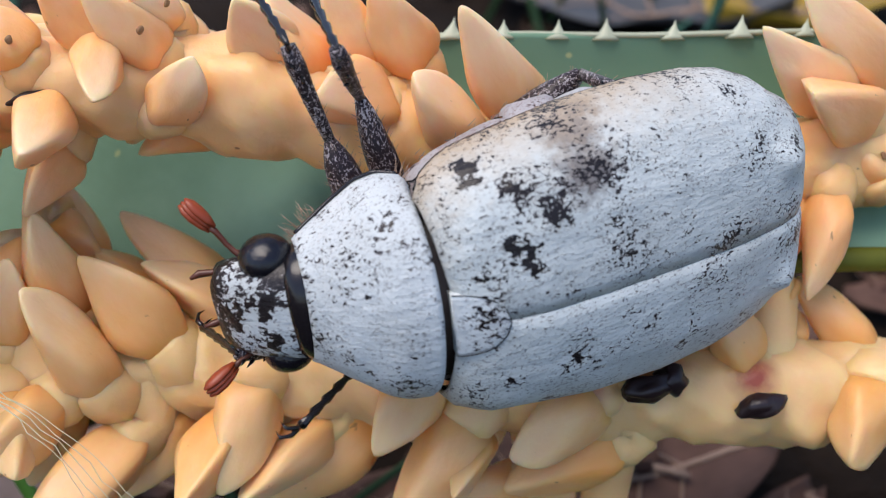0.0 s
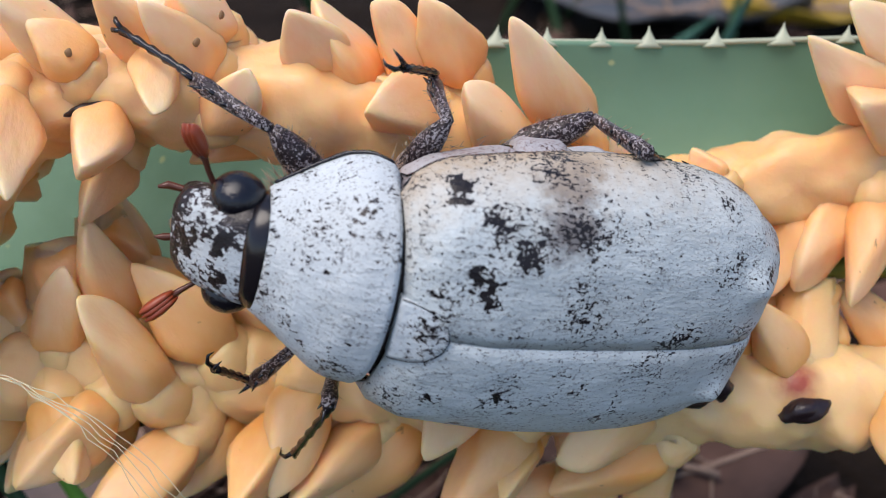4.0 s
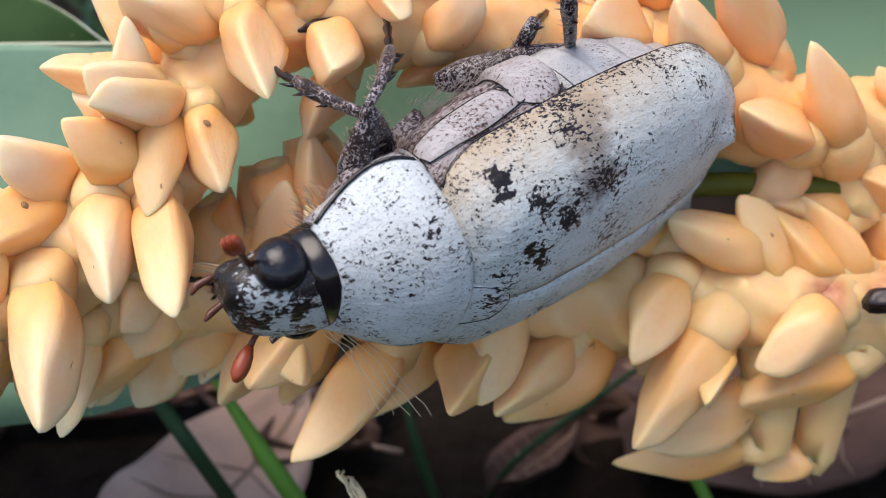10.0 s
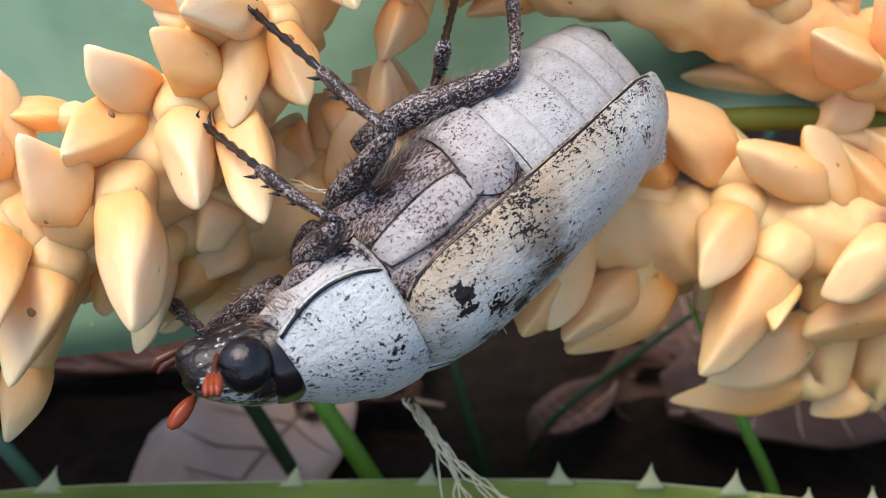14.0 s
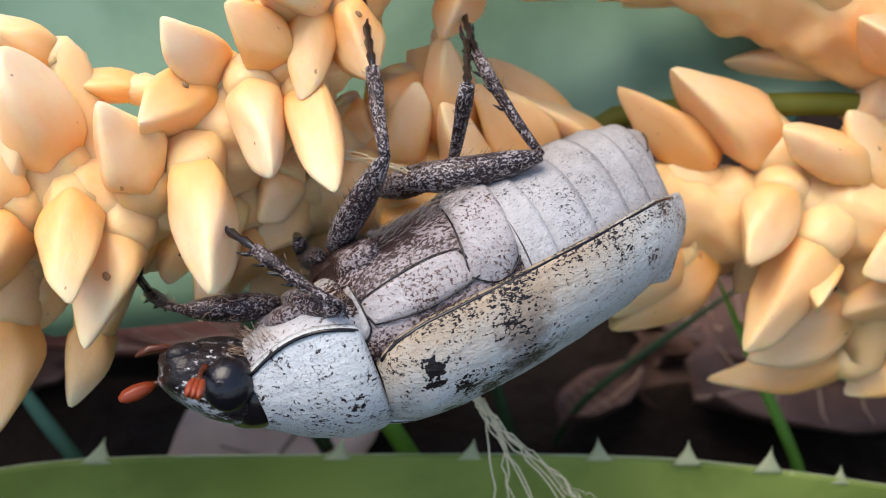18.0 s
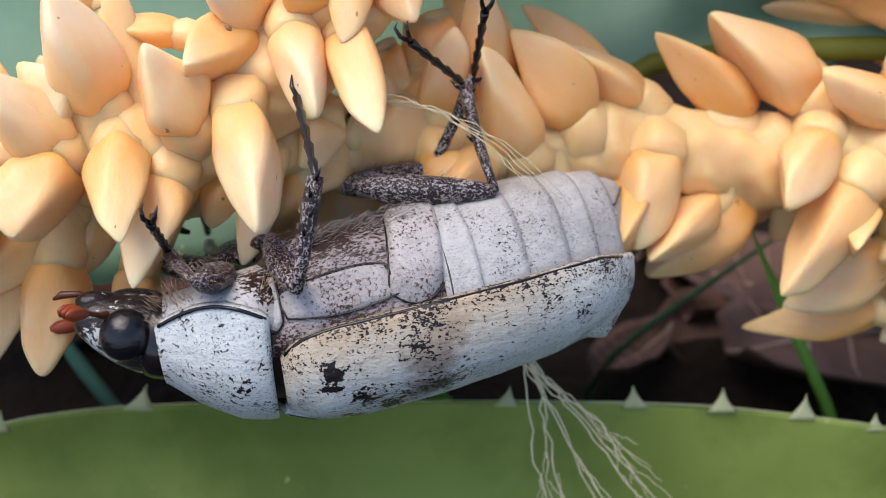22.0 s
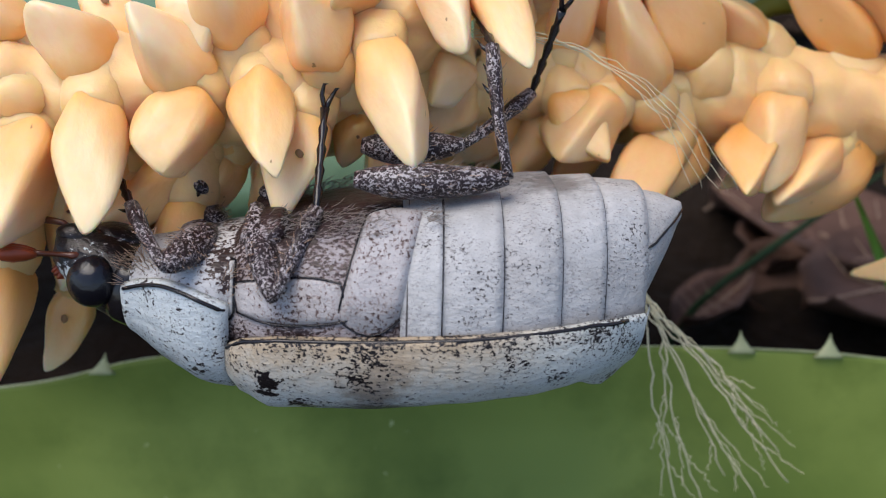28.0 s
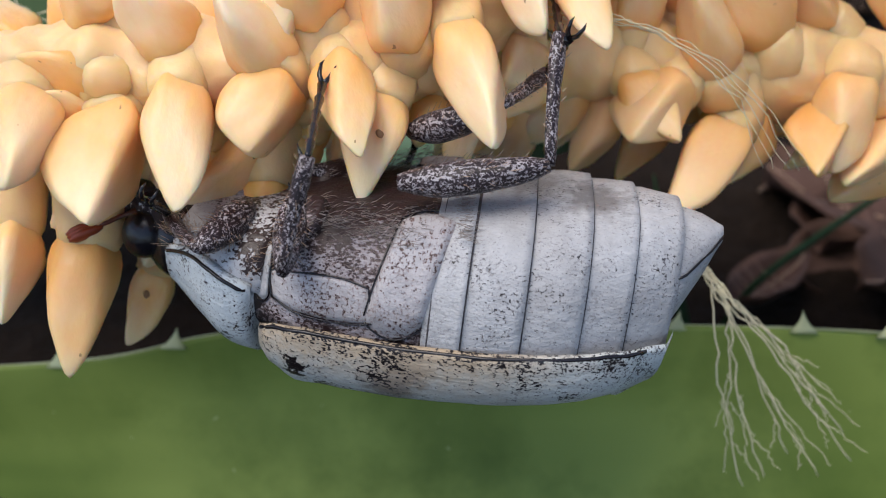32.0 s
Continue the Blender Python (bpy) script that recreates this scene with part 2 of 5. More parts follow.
# rubbed brown places on the breast, between the legs
RUBBED = [(-5.5, 0.0, -9.2, 7.0, 0.5), (-1.5, 0.0, -8.2, 6.2, 0.5), (-9.5, 0.0, -9.6, 6.0, 0.45), (-4.5, -4.8, -8.2, 3.6, 0.25), (-4.5, 4.8, -8.2, 3.6, 0.25)]
SOILED = [(-14.5, 0.0, -10.4, 4.0, 0.12), (-19, 1.0, -10.6, 4.0, 0.11), (-24, -1.0, -10.6, 3.5, 0.10), (-29.5, 0.0, -10.2, 3.6, 0.12), (-17.5, -5.5, -8.6, 1.2, 0.35), (-21.5, -6.0, -8.6, 1.4, 0.3), (-25.5, -4.6, -8.6, 1.2, 0.3)]
FLECKS = [(-1.4, 0, 7.0, 1.9, 0.3), (3.2, -6.2, 3.4, 0.8, 0.5), (4.8, -3.0, 5.2, 0.9, 0.5), (2.4, 1.0, 5.6, 0.8, 0.45), (3.0, 5.0, 4.4, 0.9, 0.6), (5.2, 4.0, 4.4, 0.8, 0.6), (6.6, 2.6, 4.2, 0.8, 0.6), (2.6, 7.0, 2.4, 0.8, 0.6), (6.8, 5.6, 1.6, 0.8, 0.6)]
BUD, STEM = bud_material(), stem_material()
SHELL = chalk_material("chalky_shell", 0.54, low=(0.46, 0.51, 0.51), high=(0.73, 0.785, 0.775), marks=MARKS, tan=0.95, spread=0.9, grain=3400, soft=0.10)
PLATE = chalk_material("chalky_plate", 0.547, marks=FLECKS, spread=0.95, grain=3100, soft=0.08)
BELLY = chalk_material("chalky_belly", 0.555, low=(0.30, 0.295, 0.295), high=(0.61, 0.61, 0.61), marks=SOILED, grain=4400, dark=(0.035, 0.031, 0.031), soft=0.11, spread=0.6, nap=(0.7, 1, 1))
BREAST = chalk_material("furry_breast", 0.50, low=(0.17, 0.14, 0.14), high=(0.56, 0.52, 0.53), marks=RUBBED, dark=(0.035, 0.02, 0.019), grain=4300, worm=-1.0, spread=0.6, nap=(0.45, 1, 1), soft=0.12)
HIP = chalk_material("furry_hip", 0.50, low=(0.29, 0.27, 0.27), high=(0.60, 0.575, 0.58), dark=(0.05, 0.03, 0.026), grain=3600, worm=0.9, spread=0.55, nap=(1, 0.35, 1), soft=0.10)
HEAD = chalk_material("worn_head", 0.50, grain=3000, worm=0.6, spread=1.1, marks=[(11.6, -1.5, 2.2, 1.5, 0.6), (11.8, 1.5, 2.2, 1.5, 0.6), (14.6, 0.0, 0.6, 1.6, 0.4)], white_spot=(11.8, 0, 1.4, 6.4))
THROAT = chalk_material("chalky_throat", 0.52, low=(0.38, 0.38, 0.385), high=(0.64, 0.64, 0.65), marks=[(4, 0, -6.4, 4.6, 0.4), (0.4, -5.6, -4.4, 3.6, 0.5), (0.4, 5.6, -4.4, 3.6, 0.5)], dark=(0.03, 0.018, 0.016), spread=0.7, soft=0.1)
LEG = chalk_material("scaly_leg", 0.53, low=(0.27, 0.245, 0.25), high=(0.60, 0.56, 0.57), grain=4600, dark=(0.016, 0.009, 0.010), worm=-2.2, spread=0.35, nap=(0.5, 1, 1))
BLACK = plain("black_shell", (0.012, 0.01, 0.012), 0.22, 500, 0.3, 0.15)
SEAM = plain("grey_brown_seam", (0.07, 0.058, 0.058), 0.6, 500, 0.4)
EYE = plain("glossy_eye", (0.008, 0.008, 0.012), 0.14, 2600, 0.2, 0.5, 0.00016)
RUST = plain("rust_club", (0.30, 0.05, 0.015), 0.4, 600, 0.3)
ANTENNA = plain("brown_antenna", (0.10, 0.025, 0.01), 0.35, 600, 0.4)
FUR = plain("pale_fur", (0.48, 0.33, 0.23), 0.8, 600, 0.25)
SCAR = plain("dark_scar", (0.02, 0.01, 0.012), 0.4, 500, 0.5, 0.6)
BLUE_LEAF = leaf_material("blue_green_leaf", (0.13, 0.25, 0.16), (0.24, 0.39, 0.28))
DEEP_LEAF = leaf_material("deep_green_leaf", (0.066, 0.11, 0.014), (0.34, 0.42, 0.10))
# leaf green darkened so that the colour itself carries the shade
SHADE_LEAF = leaf_material("shade_darkened_leaf", (0.02, 0.05, 0.012), (0.07, 0.13, 0.04))
TOOTH = plain("pale_green_tooth", (0.34, 0.37, 0.20), 0.45, 500, 0.25)
SPINE = plain("pale_spine", (0.44, 0.47, 0.33), 0.4, 500, 0.2)
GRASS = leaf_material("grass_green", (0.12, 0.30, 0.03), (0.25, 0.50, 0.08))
# much darker than GRASS: the shade is put into these blades' colour
SHADED_GRASS = leaf_material("shaded_grass", (0.03, 0.07, 0.03), (0.07, 0.13, 0.06))
TEAL = leaf_material("teal_blade", (0.05, 0.14, 0.10), (0.12, 0.26, 0.2))
FIBRE = plain("pale_fibre", (0.74, 0.66, 0.44), 0.6, 800, 0.25)
SOIL = plain("soil", (0.019, 0.012, 0.008), 0.9, 220, 0.7, 1.0, 0.003, Specular_IOR_Level=0.1)
LITTER = plain("dry_litter", (0.13, 0.073, 0.056), 0.7, 160, 0.75, 0.5, 0.001, Specular_IOR_Level=0.15)
PALE_LITTER = plain("pale_litter", (0.68, 0.43, 0.31), 0.7, 160, 0.35, 0.5, 0.001)
YELLOW = plain("yellow_leaf", (0.40, 0.26, 0.02), 0.5, 150, 0.4)
RIB = plain("litter_rib", (0.36, 0.24, 0.17), 0.7, 200, 0.3)
OLIVE = leaf_material("olive_leaf_edge", (0.06, 0.07, 0.008), (0.16, 0.17, 0.025))
BLEMISH = plain("brown_blemish", (0.33, 0.17, 0.07), 0.6, 900, 0.5)
GREY_FUR = plain("grey_fur", (0.34, 0.29, 0.26), 0.8, 600, 0.3)

def part(name, bm, mat, parent=None, label="", smooth=True, matrix=None):
    """Links a bmesh as one mesh object, under a thing or a part."""
    me = bpy.data.meshes.new(name)
    bm.to_mesh(me)
    bm.free()
    me.materials.append(mat)
    if smooth:
        me.shade_smooth()
    ob = new(name, me)
    ob.parent = parent
    if matrix is not None:
        ob.matrix_basis = matrix
    return tagged(ob, label)


def thing(name, matrix, label, category, group="", kind=""):
    ob = new(name)
    ob.matrix_basis = matrix
    ob.empty_display_size = 0.004
    return tagged(ob, label, category, group, kind)


MM = Matrix.Scale(0.001, 4)


def skin(bm, rings, closed=True, cap=True, scale=0.001):
    """Joins rings of points, given in millimetres, into a skin. Returns the rings of vertices."""
    made = [[bm.verts.new(Vector(p) * scale) for p in ring] for ring in rings]
    n = len(made[0])
    for a, b in zip(made, made[1:]):
        for i in range(n if closed else n - 1):
            j = (i + 1) % n
            bm.faces.new((a[i], a[j], b[j], b[i]))
    if cap and closed:
        bm.faces.new(list(reversed(made[0])))
        bm.faces.new(made[-1])
    bmesh.ops.recalc_face_normals(bm, faces=bm.faces)
    return made


def lerp(table, x):
    """Value between the rows (x, value) of a rising table, eased."""
    xs, ys = zip(*table)
    if x <= xs[0]:
        return ys[0]
    for (x0, y0), (x1, y1) in zip(table, table[1:]):
        if x <= x1:
            k = (x - x0) / (x1 - x0)
            return y0 + (y1 - y0) * k
    return ys[-1]


def tube(bm, points, radii, sides=10, wobble=0.0):
    """A tapered tube along points in millimetres."""
    pts = [Vector(p) for p in points]
    rings, side = [], None
    for i, p in enumerate(pts):
        along = (pts[min(i + 1, len(pts) - 1)] - pts[max(i - 1, 0)]).normalized()
        side = along.orthogonal().normalized() if side is None else (side - along * side.dot(along)).normalized()
        up = along.cross(side)
        ring = []
        for k in range(sides):
            a = math.tau * k / sides
            r = radii[i] * (1 + wobble * noise.noise(p * 0.35 + Vector((math.cos(a), math.sin(a), 0)) * 1.6))
            ring.append(p + (side * math.cos(a) + up * math.sin(a)) * r)
        rings.append(ring)
    return skin(bm, rings)


def spline(points, steps):
    """Points on a smooth curve through the given ones."""
    p = [Vector(q) for q in points]
    out = []
    for i in range(len(p) - 1):
        a, b, c, d = p[max(i - 1, 0)], p[i], p[i + 1], p[min(i + 2, len(p) - 1)]
        for k in range(steps):
            t = k / steps
            out.append(0.5 * (2 * b + (c - a) * t + (2 * a - 5 * b + 4 * c - d) * t * t + (3 * b - a - 3 * c + d) * t ** 3))
    return out + [p[-1]]


# ---- ground ----
def ground():
    bm = bmesh.new()
    xs = sorted({round(s * (0.0 + 0.012 * k), 4) for k in range(31) for s in (-1, 1)} | {s * v for v in (0.5, 0.8, 2, 8, 60, 400) for s in (-1, 1)})
    grid = [[bm.verts.new((x, y, 0.004 * noise.fractal(Vector((x * 30, y * 30, 0)), 1.0, 2.0, 3) if abs(x) < 0.4 and abs(y) < 0.4 else 0)) for x in xs] for y in xs]
    for a, b in zip(grid, grid[1:]):
        for i in range(len(xs) - 1):
            bm.faces.new((a[i], a[i + 1], b[i + 1], b[i]))
    return tagged(part("ground", bm, SOIL), "dark damp garden soil under leaf litter", "ground", kind="structure")


ground()


# ---- spiny leaves ----
def spiny_leaf(label, spine_line, width_line, mat, lean, spines, spine_size, thick=3.0, rim=0.28, tooth=SPINE, keel=0.0):
    """A thick succulent blade: spine_line is its spiny edge, width_line how far it reaches below that edge."""
    leaf = thing("spiny_leaf", STAGE.copy(), label, "leaf")
    edge = spline(spine_line, 8)
    rings = []
    for i, p in enumerate(edge):
        wide = lerp(width_line, p.x)
        front, back = [], []
        for k in range(17):
            s = (k / 16) ** 1.4
            dip = -thick * 1.3 * math.sin(math.pi * s) + 0.5 * noise.noise(Vector((p.x * .05, s * 3, 0)))
            body = 0.25 + thick * math.sin(math.pi * s) ** 0.6
            y, z = p.y - wide * s * math.cos(lean), p.z + wide * s * math.sin(lean) + dip
            front.append((p.x, y, z))
            back.append((p.x, y, z - body))
        rings.append(front + back[::-1])
    bm = bmesh.new()
    skin(bm, rings)
    part("blade", bm, mat, leaf)
    if keel:
        low = [(p.x, p.y - lerp(width_line, p.x) * math.cos(lean), p.z + lerp(width_line, p.x) * math.sin(lean) - 0.3) for p in edge if p.x > -36]
        bm = bmesh.new()
        tube(bm, low, [keel] * len(low), 10, 0.15)
        part("thick_lower_edge", bm, OLIVE, leaf, "rounded olive lower leaf edge")
    bm = bmesh.new()
    tube(bm, [(p.x, p.y, p.z - 0.1) for p in edge], [rim] * len(edge), 6, 0.3)
    part("pale_rim", bm, tooth, leaf, "thin pale horny leaf edge")
    for u in spines:
        p = min(edge, key=lambda q: abs(q.x - u))
        s = spine_size * random.uniform(0.8, 1.2)
        tip = random.uniform(-0.1, 0.5) * s
        bm = bmesh.new()
        rings = []
        for k in range(7):
            q = k / 6
            half, deep = s * 0.95 * (1 - q) ** 1.6 + 0.03, 0.42 * (1 - q) + 0.03
            x, y = u + tip * q, p.y - 0.5 + s * 1.5 * q
            rings.append([(x + half * math.cos(a), y, p.z - 0.1 + deep * math.sin(a)) for a in [math.tau * j / 10 for j in range(10)]])
        skin(bm, rings)
        part("spine", bm, tooth, leaf)
    return leaf


spiny_leaf("broad blue-green succulent leaf with pale spines behind the branch",
           [(-96, 9, -19), (-84, 14, -18), (-72, 16, -18), (-50, 16, -17), (-20, 18, -15), (0, 20.1, -10), (20, 20.0, -9), (45, 20.5, -9), (75, 20, -9)],
           [(-96, 20), (-84, 36), (-72, 41), (-56, 39), (-44, 36), (-30, 32), (-22, 24), (-14, 20), (0, 21), (75, 22)], BLUE_LEAF, 0.12, [2, 7, 12, 16.5, 22.7, 29, 35, 41], 1.25, keel=1.15)
# far left leaf, its shade painted in with the darkened green
spiny_leaf("succulent leaf with the shade behind the branch put into its dark green",
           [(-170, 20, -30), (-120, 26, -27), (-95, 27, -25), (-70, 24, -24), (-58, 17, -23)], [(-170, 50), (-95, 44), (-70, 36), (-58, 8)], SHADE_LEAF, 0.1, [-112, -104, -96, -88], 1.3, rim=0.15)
spiny_leaf("deep green succulent leaf with toothed edge below the branch",
           [(-130, -44.8, -18), (-95, -42.3, -17), (-80, -39.1, -16.5), (-66, -37.6, -16), (-40, -37.0, -15.5), (-15, -37.0, -15.4), (0, -38.0, -16), (20, -40.8, -17), (50, -45.8, -18)],
           [(-130, 30), (-60, 34), (50, 30)], DEEP_LEAF, 0.05, [-97, -84, -68.5, -43, -29, -15.2, -5.8, 3, 11, 18], 1.6, rim=0.12, tooth=TOOTH)


# ---- flower branches ----
def bud_mesh(name, seed, bend):
    """A waxy bud with pressed flat sides, one unit long and one wide, its foot at the origin and its tip up +z."""
    r = random.Random(seed)
    turn, planes = r.uniform(0, math.tau), []

    def plane(az, rise, d):
        planes.append((Vector((math.cos(az) * math.cos(rise), math.sin(az) * math.cos(rise), math.sin(rise))), d))

    sides = 3 + (seed % 3 == 0)
    for k in range(sides):
        plane(turn + math.tau * k / sides + r.uniform(-0.22, 0.22), r.uniform(0.05, 0.20), r.uniform(0.40, 0.50))
    for k in range(3):
        rise = radians(r.uniform(27, 42))
        plane(turn + math.tau * (k + 0.5 * (seed % 2)) / 3 + r.uniform(-0.3, 0.3), rise, 0.58 * math.sin(rise) * r.uniform(1.0, 1.16))
    for k in range(4):
        plane(turn + math.tau * k / 4 + r.uniform(-0.3, 0.3), radians(r.uniform(-50, -35)), r.uniform(0.44, 0.50))
    plane(turn, radians(84), 0.60)
    plane(turn, radians(-89), 0.42)
    rings = []
    for i in range(23):
        b = math.pi * (i + 0.12) / 22.24 - math.pi / 2
        ring = []
        for k in range(32):
            a = math.tau * k / 32
            d = Vector((math.cos(a) * math.cos(b), math.sin(a) * math.cos(b), math.sin(b)))
            reach = sum(max(0.0, n.dot(d) / far) ** 8 for n, far in planes) ** (-1 / 8)
            ring.append(d * reach * (1 + 0.035 * noise.noise(d * 1.9 + Vector((seed * 3.1, 0, 0)))))
        rings.append(ring)
    low, high = min(p.z for ring in rings for p in ring), max(p.z for ring in rings for p in ring)
    wide = max(sum(p.xy.length for p in ring) / 32 for ring in rings)
    for ring in rings:
        for k, p in enumerate(ring):
            z = (p.z - low) / (high - low)
            ring[k] = (p.x * 0.5 / wide + bend * (z * z - z * 0.6), p.y * 0.5 / wide, z)
    bm = bmesh.new()
    skin(bm, rings, scale=0.01)
    me = bpy.data.meshes.new(name)
    bm.to_mesh(me)
    bm.free()
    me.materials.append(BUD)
    me.shade_smooth()
    return me


BUDS = [bud_mesh("bud", 11 + k, bend) for k, bend in enumerate((0.16, -0.14, 0.1, 0.22, -0.1, 0.05, 0.24, -0.05, 0.12, 0.18, -0.18))]
branch_lower = thing("flower_branch", STAGE.copy(), "pale orange palm flower branch crowded with waxy buds", "flower branch", "palm flower branches")
branch_upper = thing("flower_branch", STAGE.copy(), "pale orange palm flower branch curving up behind the beetle", "flower branch", "palm flower branches")


def stem(parent, points, radii):
    line = spline(points, 20)
    rad = [lerp([(i * 20, r) for i, r in enumerate(radii)], k) for k in range(len(line))]
    bm = bmesh.new()
    tube(bm, line, [r * (1 + 0.2 * noise.noise(Vector(p) * 0.22)) for r, p in zip(rad, line)], 40, 0.2)
    for v in bm.verts:
        p = v.co * 1000
        v.co += (p - min(line, key=lambda q: (q - p).length)).normalized() * 0.0006 * noise.noise(p * 0.45 + Vector((7, 0, 0)))
    part("stem", bm, STEM, parent)
    return line[::2]


LOWER = stem(branch_lower, [(-60, -14, 2), (-52, -12, -1), (-44, -10.5, -4), (-34, -9.8, -6.5), (-20, -10.3, -9), (-5, -11.5, -9.5), (10, -12, -7), (25, -12.8, -6.5), (40, -13, -8), (70, -12, -12)],
             [3.0, 3.6, 4.0, 4.3, 4.4, 4.4, 4.6, 4.7, 4.6, 4.2])
UPPER = stem(branch_upper, [(-130, -17, 6), (-100, -14.5, 6), (-80, -13.2, 5.5), (-68, -13.6, 5), (-60, -12.2, 4.5), (-53.5, -8.2, 3.5), (-48, -3, 2.5), (-44.5, 1.8, 2), (-41, 8, 1.5), (-36, 12.6, 1), (-24, 14.4, -0.5), (-4, 10.5, -4), (9, 5.5, -6), (18, 5, -7), (30, 7, -7), (50, 10, -8), (75, 12, -9)],
             [4.0, 4.2, 4.4, 4.6, 4.6, 4.4, 4.1, 3.9, 4.0, 4.3, 4.5, 4.4, 4.2, 4.1, 4.2, 4.0, 3.8])
COUNT = [0]


def bud(u, v, w, tu, tv, tw, wide):
    """One bud from its foot to its tip, both in millimetres."""
    foot, tip = Vector((u, v, w)), Vector((tu, tv, tw))
    mid = (foot + tip) / 2
    near = [min((mid - q).length for q in line) for line in (LOWER, UPPER)]
    parent = branch_lower if near[0] < near[1] else branch_upper
    line = LOWER if parent is branch_lower else UPPER
    root = min(line, key=lambda q: (q - foot).length)
    gap = (root - foot).length - 4.4
    if gap > 0.4:
        foot = foot.lerp(root, min(gap, 1.4) / (gap + 4.4))
    COUNT[0] += 1
    k = COUNT[0]
    d = tip - foot
    m = Matrix.Translation(foot / 1000) @ d.to_track_quat("Z", "Y").to_matrix().to_4x4() @ Matrix.Rotation(k * 2.4, 4, "Z")
    ob = new("bud", BUDS[k % len(BUDS)])
    ob.parent = parent
    ob.matrix_basis = m @ Matrix.Diagonal((wide * 0.093, wide * 0.093, max(d.length, wide * 1.0) / 10, 1))
    if k % 7 == 3 and w > -9:
        out = Vector((0.25, 0.1, 1.0))
        out = (out - d * out.dot(d) / d.length_squared).normalized()
        bm = bmesh.new()
        bmesh.ops.create_uvsphere(bm, u_segments=16, v_segments=10, radius=0.00036, matrix=Matrix.Diagonal((1, 0.8, 0.5, 1)))
        for x in bm.verts:
            x.co *= 1 + 0.4 * noise.noise(x.co * 2500 + Vector((k, 0, 0)))
        spot = foot + d * (0.35 + 0.05 * (k % 5)) + out * wide * 0.45
        part("blemish", bm, BLEMISH, parent, "small brown blemish on a bud", matrix=Matrix.Translation(spot / 1000) @ out.to_track_quat("Z", "Y").to_matrix().to_4x4())
    # the fleshy shoulder that joins the bud to the stem
    if gap > 1.6 or w > -9:
        bm = bmesh.new()
        tube(bm, spline([root, root.lerp(foot, 0.55), foot - d * 0.03, foot + d * 0.10, foot + d * 0.17], 2), [wide * f for f in (0.62, 0.57, 0.52, 0.49, 0.465, 0.445, 0.425, 0.40, 0.28)], 16, 0.14)
        part("bud_stalk", bm, STEM, parent)


# far left
bud(-75.3, -14.1, 9.0, -73.7, -24.7, 16.6, 5.7)
bud(-62.5, -12.3, 8.4, -59.5, -20.5, 16.6, 5.0)
bud(-58.3, -14.5, 7.4, -60.3, -24.2, 11.8, 5.2)
bud(-52.9, -9.1, 7.4, -50.0, -19.9, 15.6, 5.7)
bud(-81.1, -16.7, 7.2, -79.9, -25.8, 17.4, 6.8)
bud(-88.2, -15.4, 9.0, -85.4, -23.8, 17.4, 6.2)
bud(-68.1, -18.1, 5.0, -76.8, -26.2, 7.2, 4.3)
bud(-83.8, -27.8, 6.2, -85.0, -39.1, 8.8, 6.5)
bud(-90.4, -27.2, 6.2, -89.8, -34.6, 9.6, 5.3)
bud(-79.5, -30.8, 1.0, -82.4, -37.6, 1.0, 4.4)
bud(-74.9, -12.2, 7.2, -79.8, -7.1, 11.4, 5.7)
bud(-67.3, -13.7, 9.0, -70.6, -7.4, 14.4, 6.0)
bud(-65.7, -10.2, 5.4, -63.1, -5.7, 6.8, 4.6)
bud(-81.4, -14.1, 9.0, -90.6, -12.7, 9.0, 4.5)
bud(-82.5, -17.0, 6.8, -86.6, -15.6, 11.0, 3.2)
bud(-82.1, -21.8, 5.4, -86.9, -26.5, 7.5, 5.1)
bud(-54.9, -14.0, 3.0, -55.5, -19.2, 3.0, 4.4)
bud(-65.6, -18.3, 2.7, -68.9, -23.4, 3.0, 4.3)
bud(-82.8, -8.5, 6.2, -84.5, -5.7, 9.6, 5.4)
bud(-72.5, -21.0, 2.0, -74.5, -31.0, 4.0, 5.6)
bud(-77.0, -20.0, 3.0, -79.5, -30.0, 5.0, 5.5)
# left
bud(-48.6, -2.2, 6.4, -45.4, -10.6, 12.4, 5.2)
bud(-44.5, -2.1, 5.2, -40.8, -12.1, 12.4, 4.9)
bud(-53.5, -1.7, 4.2, -56.0, -6.8, 13.0, 5.5)
bud(-56.8, -11.2, 7.8, -59.3, -5.5, 13.6, 5.9)
bud(-64.5, -9.7, 6.8, -67.2, -1.0, 12.6, 7.2)
bud(-58.1, -1.8, 6.0, -67.1, -1.9, 6.0, 3.2)
bud(-64.7, 0.8, 6.8, -70.5, 1.9, 9.6, 3.7)
bud(-51.9, -1.1, 4.2, -54.8, 1.7, 11.4, 5.5)
bud(-46.1, 0.1, 6.0, -50.0, 2.9, 11.4, 5.5)
bud(-40.9, 5.3, 4.8, -38.3, -2.2, 8.7, 4.4)
bud(-43.6, 5.0, 4.4, -44.2, -4.0, 9.4, 4.4)
bud(-68.7, -22.5, 4.8, -69.2, -31.7, 6.8, 5.5)
bud(-62.9, -23.5, 2.0, -64.3, -30.0, 2.0, 4.5)
bud(-46.3, -8.4, 2.0, -48.4, -13.7, 2.0, 5.0)
bud(-44.7, -10.4, -1.5, -49.4, -16.4, -0.3, 5.1)
bud(-67.5, -14.1, 9.0, -68.2, -20.1, 14.4, 6.6)
bud(-69.0, -10.2, 7.2, -65.4, -7.6, 11.4, 5.9)
bud(-33.6, 4.7, -6.0, -29.1, -1.5, -6.0, 4.6)
bud(-37.2, 2.3, -4.6, -34.4, -5.8, -3.2, 5.3)
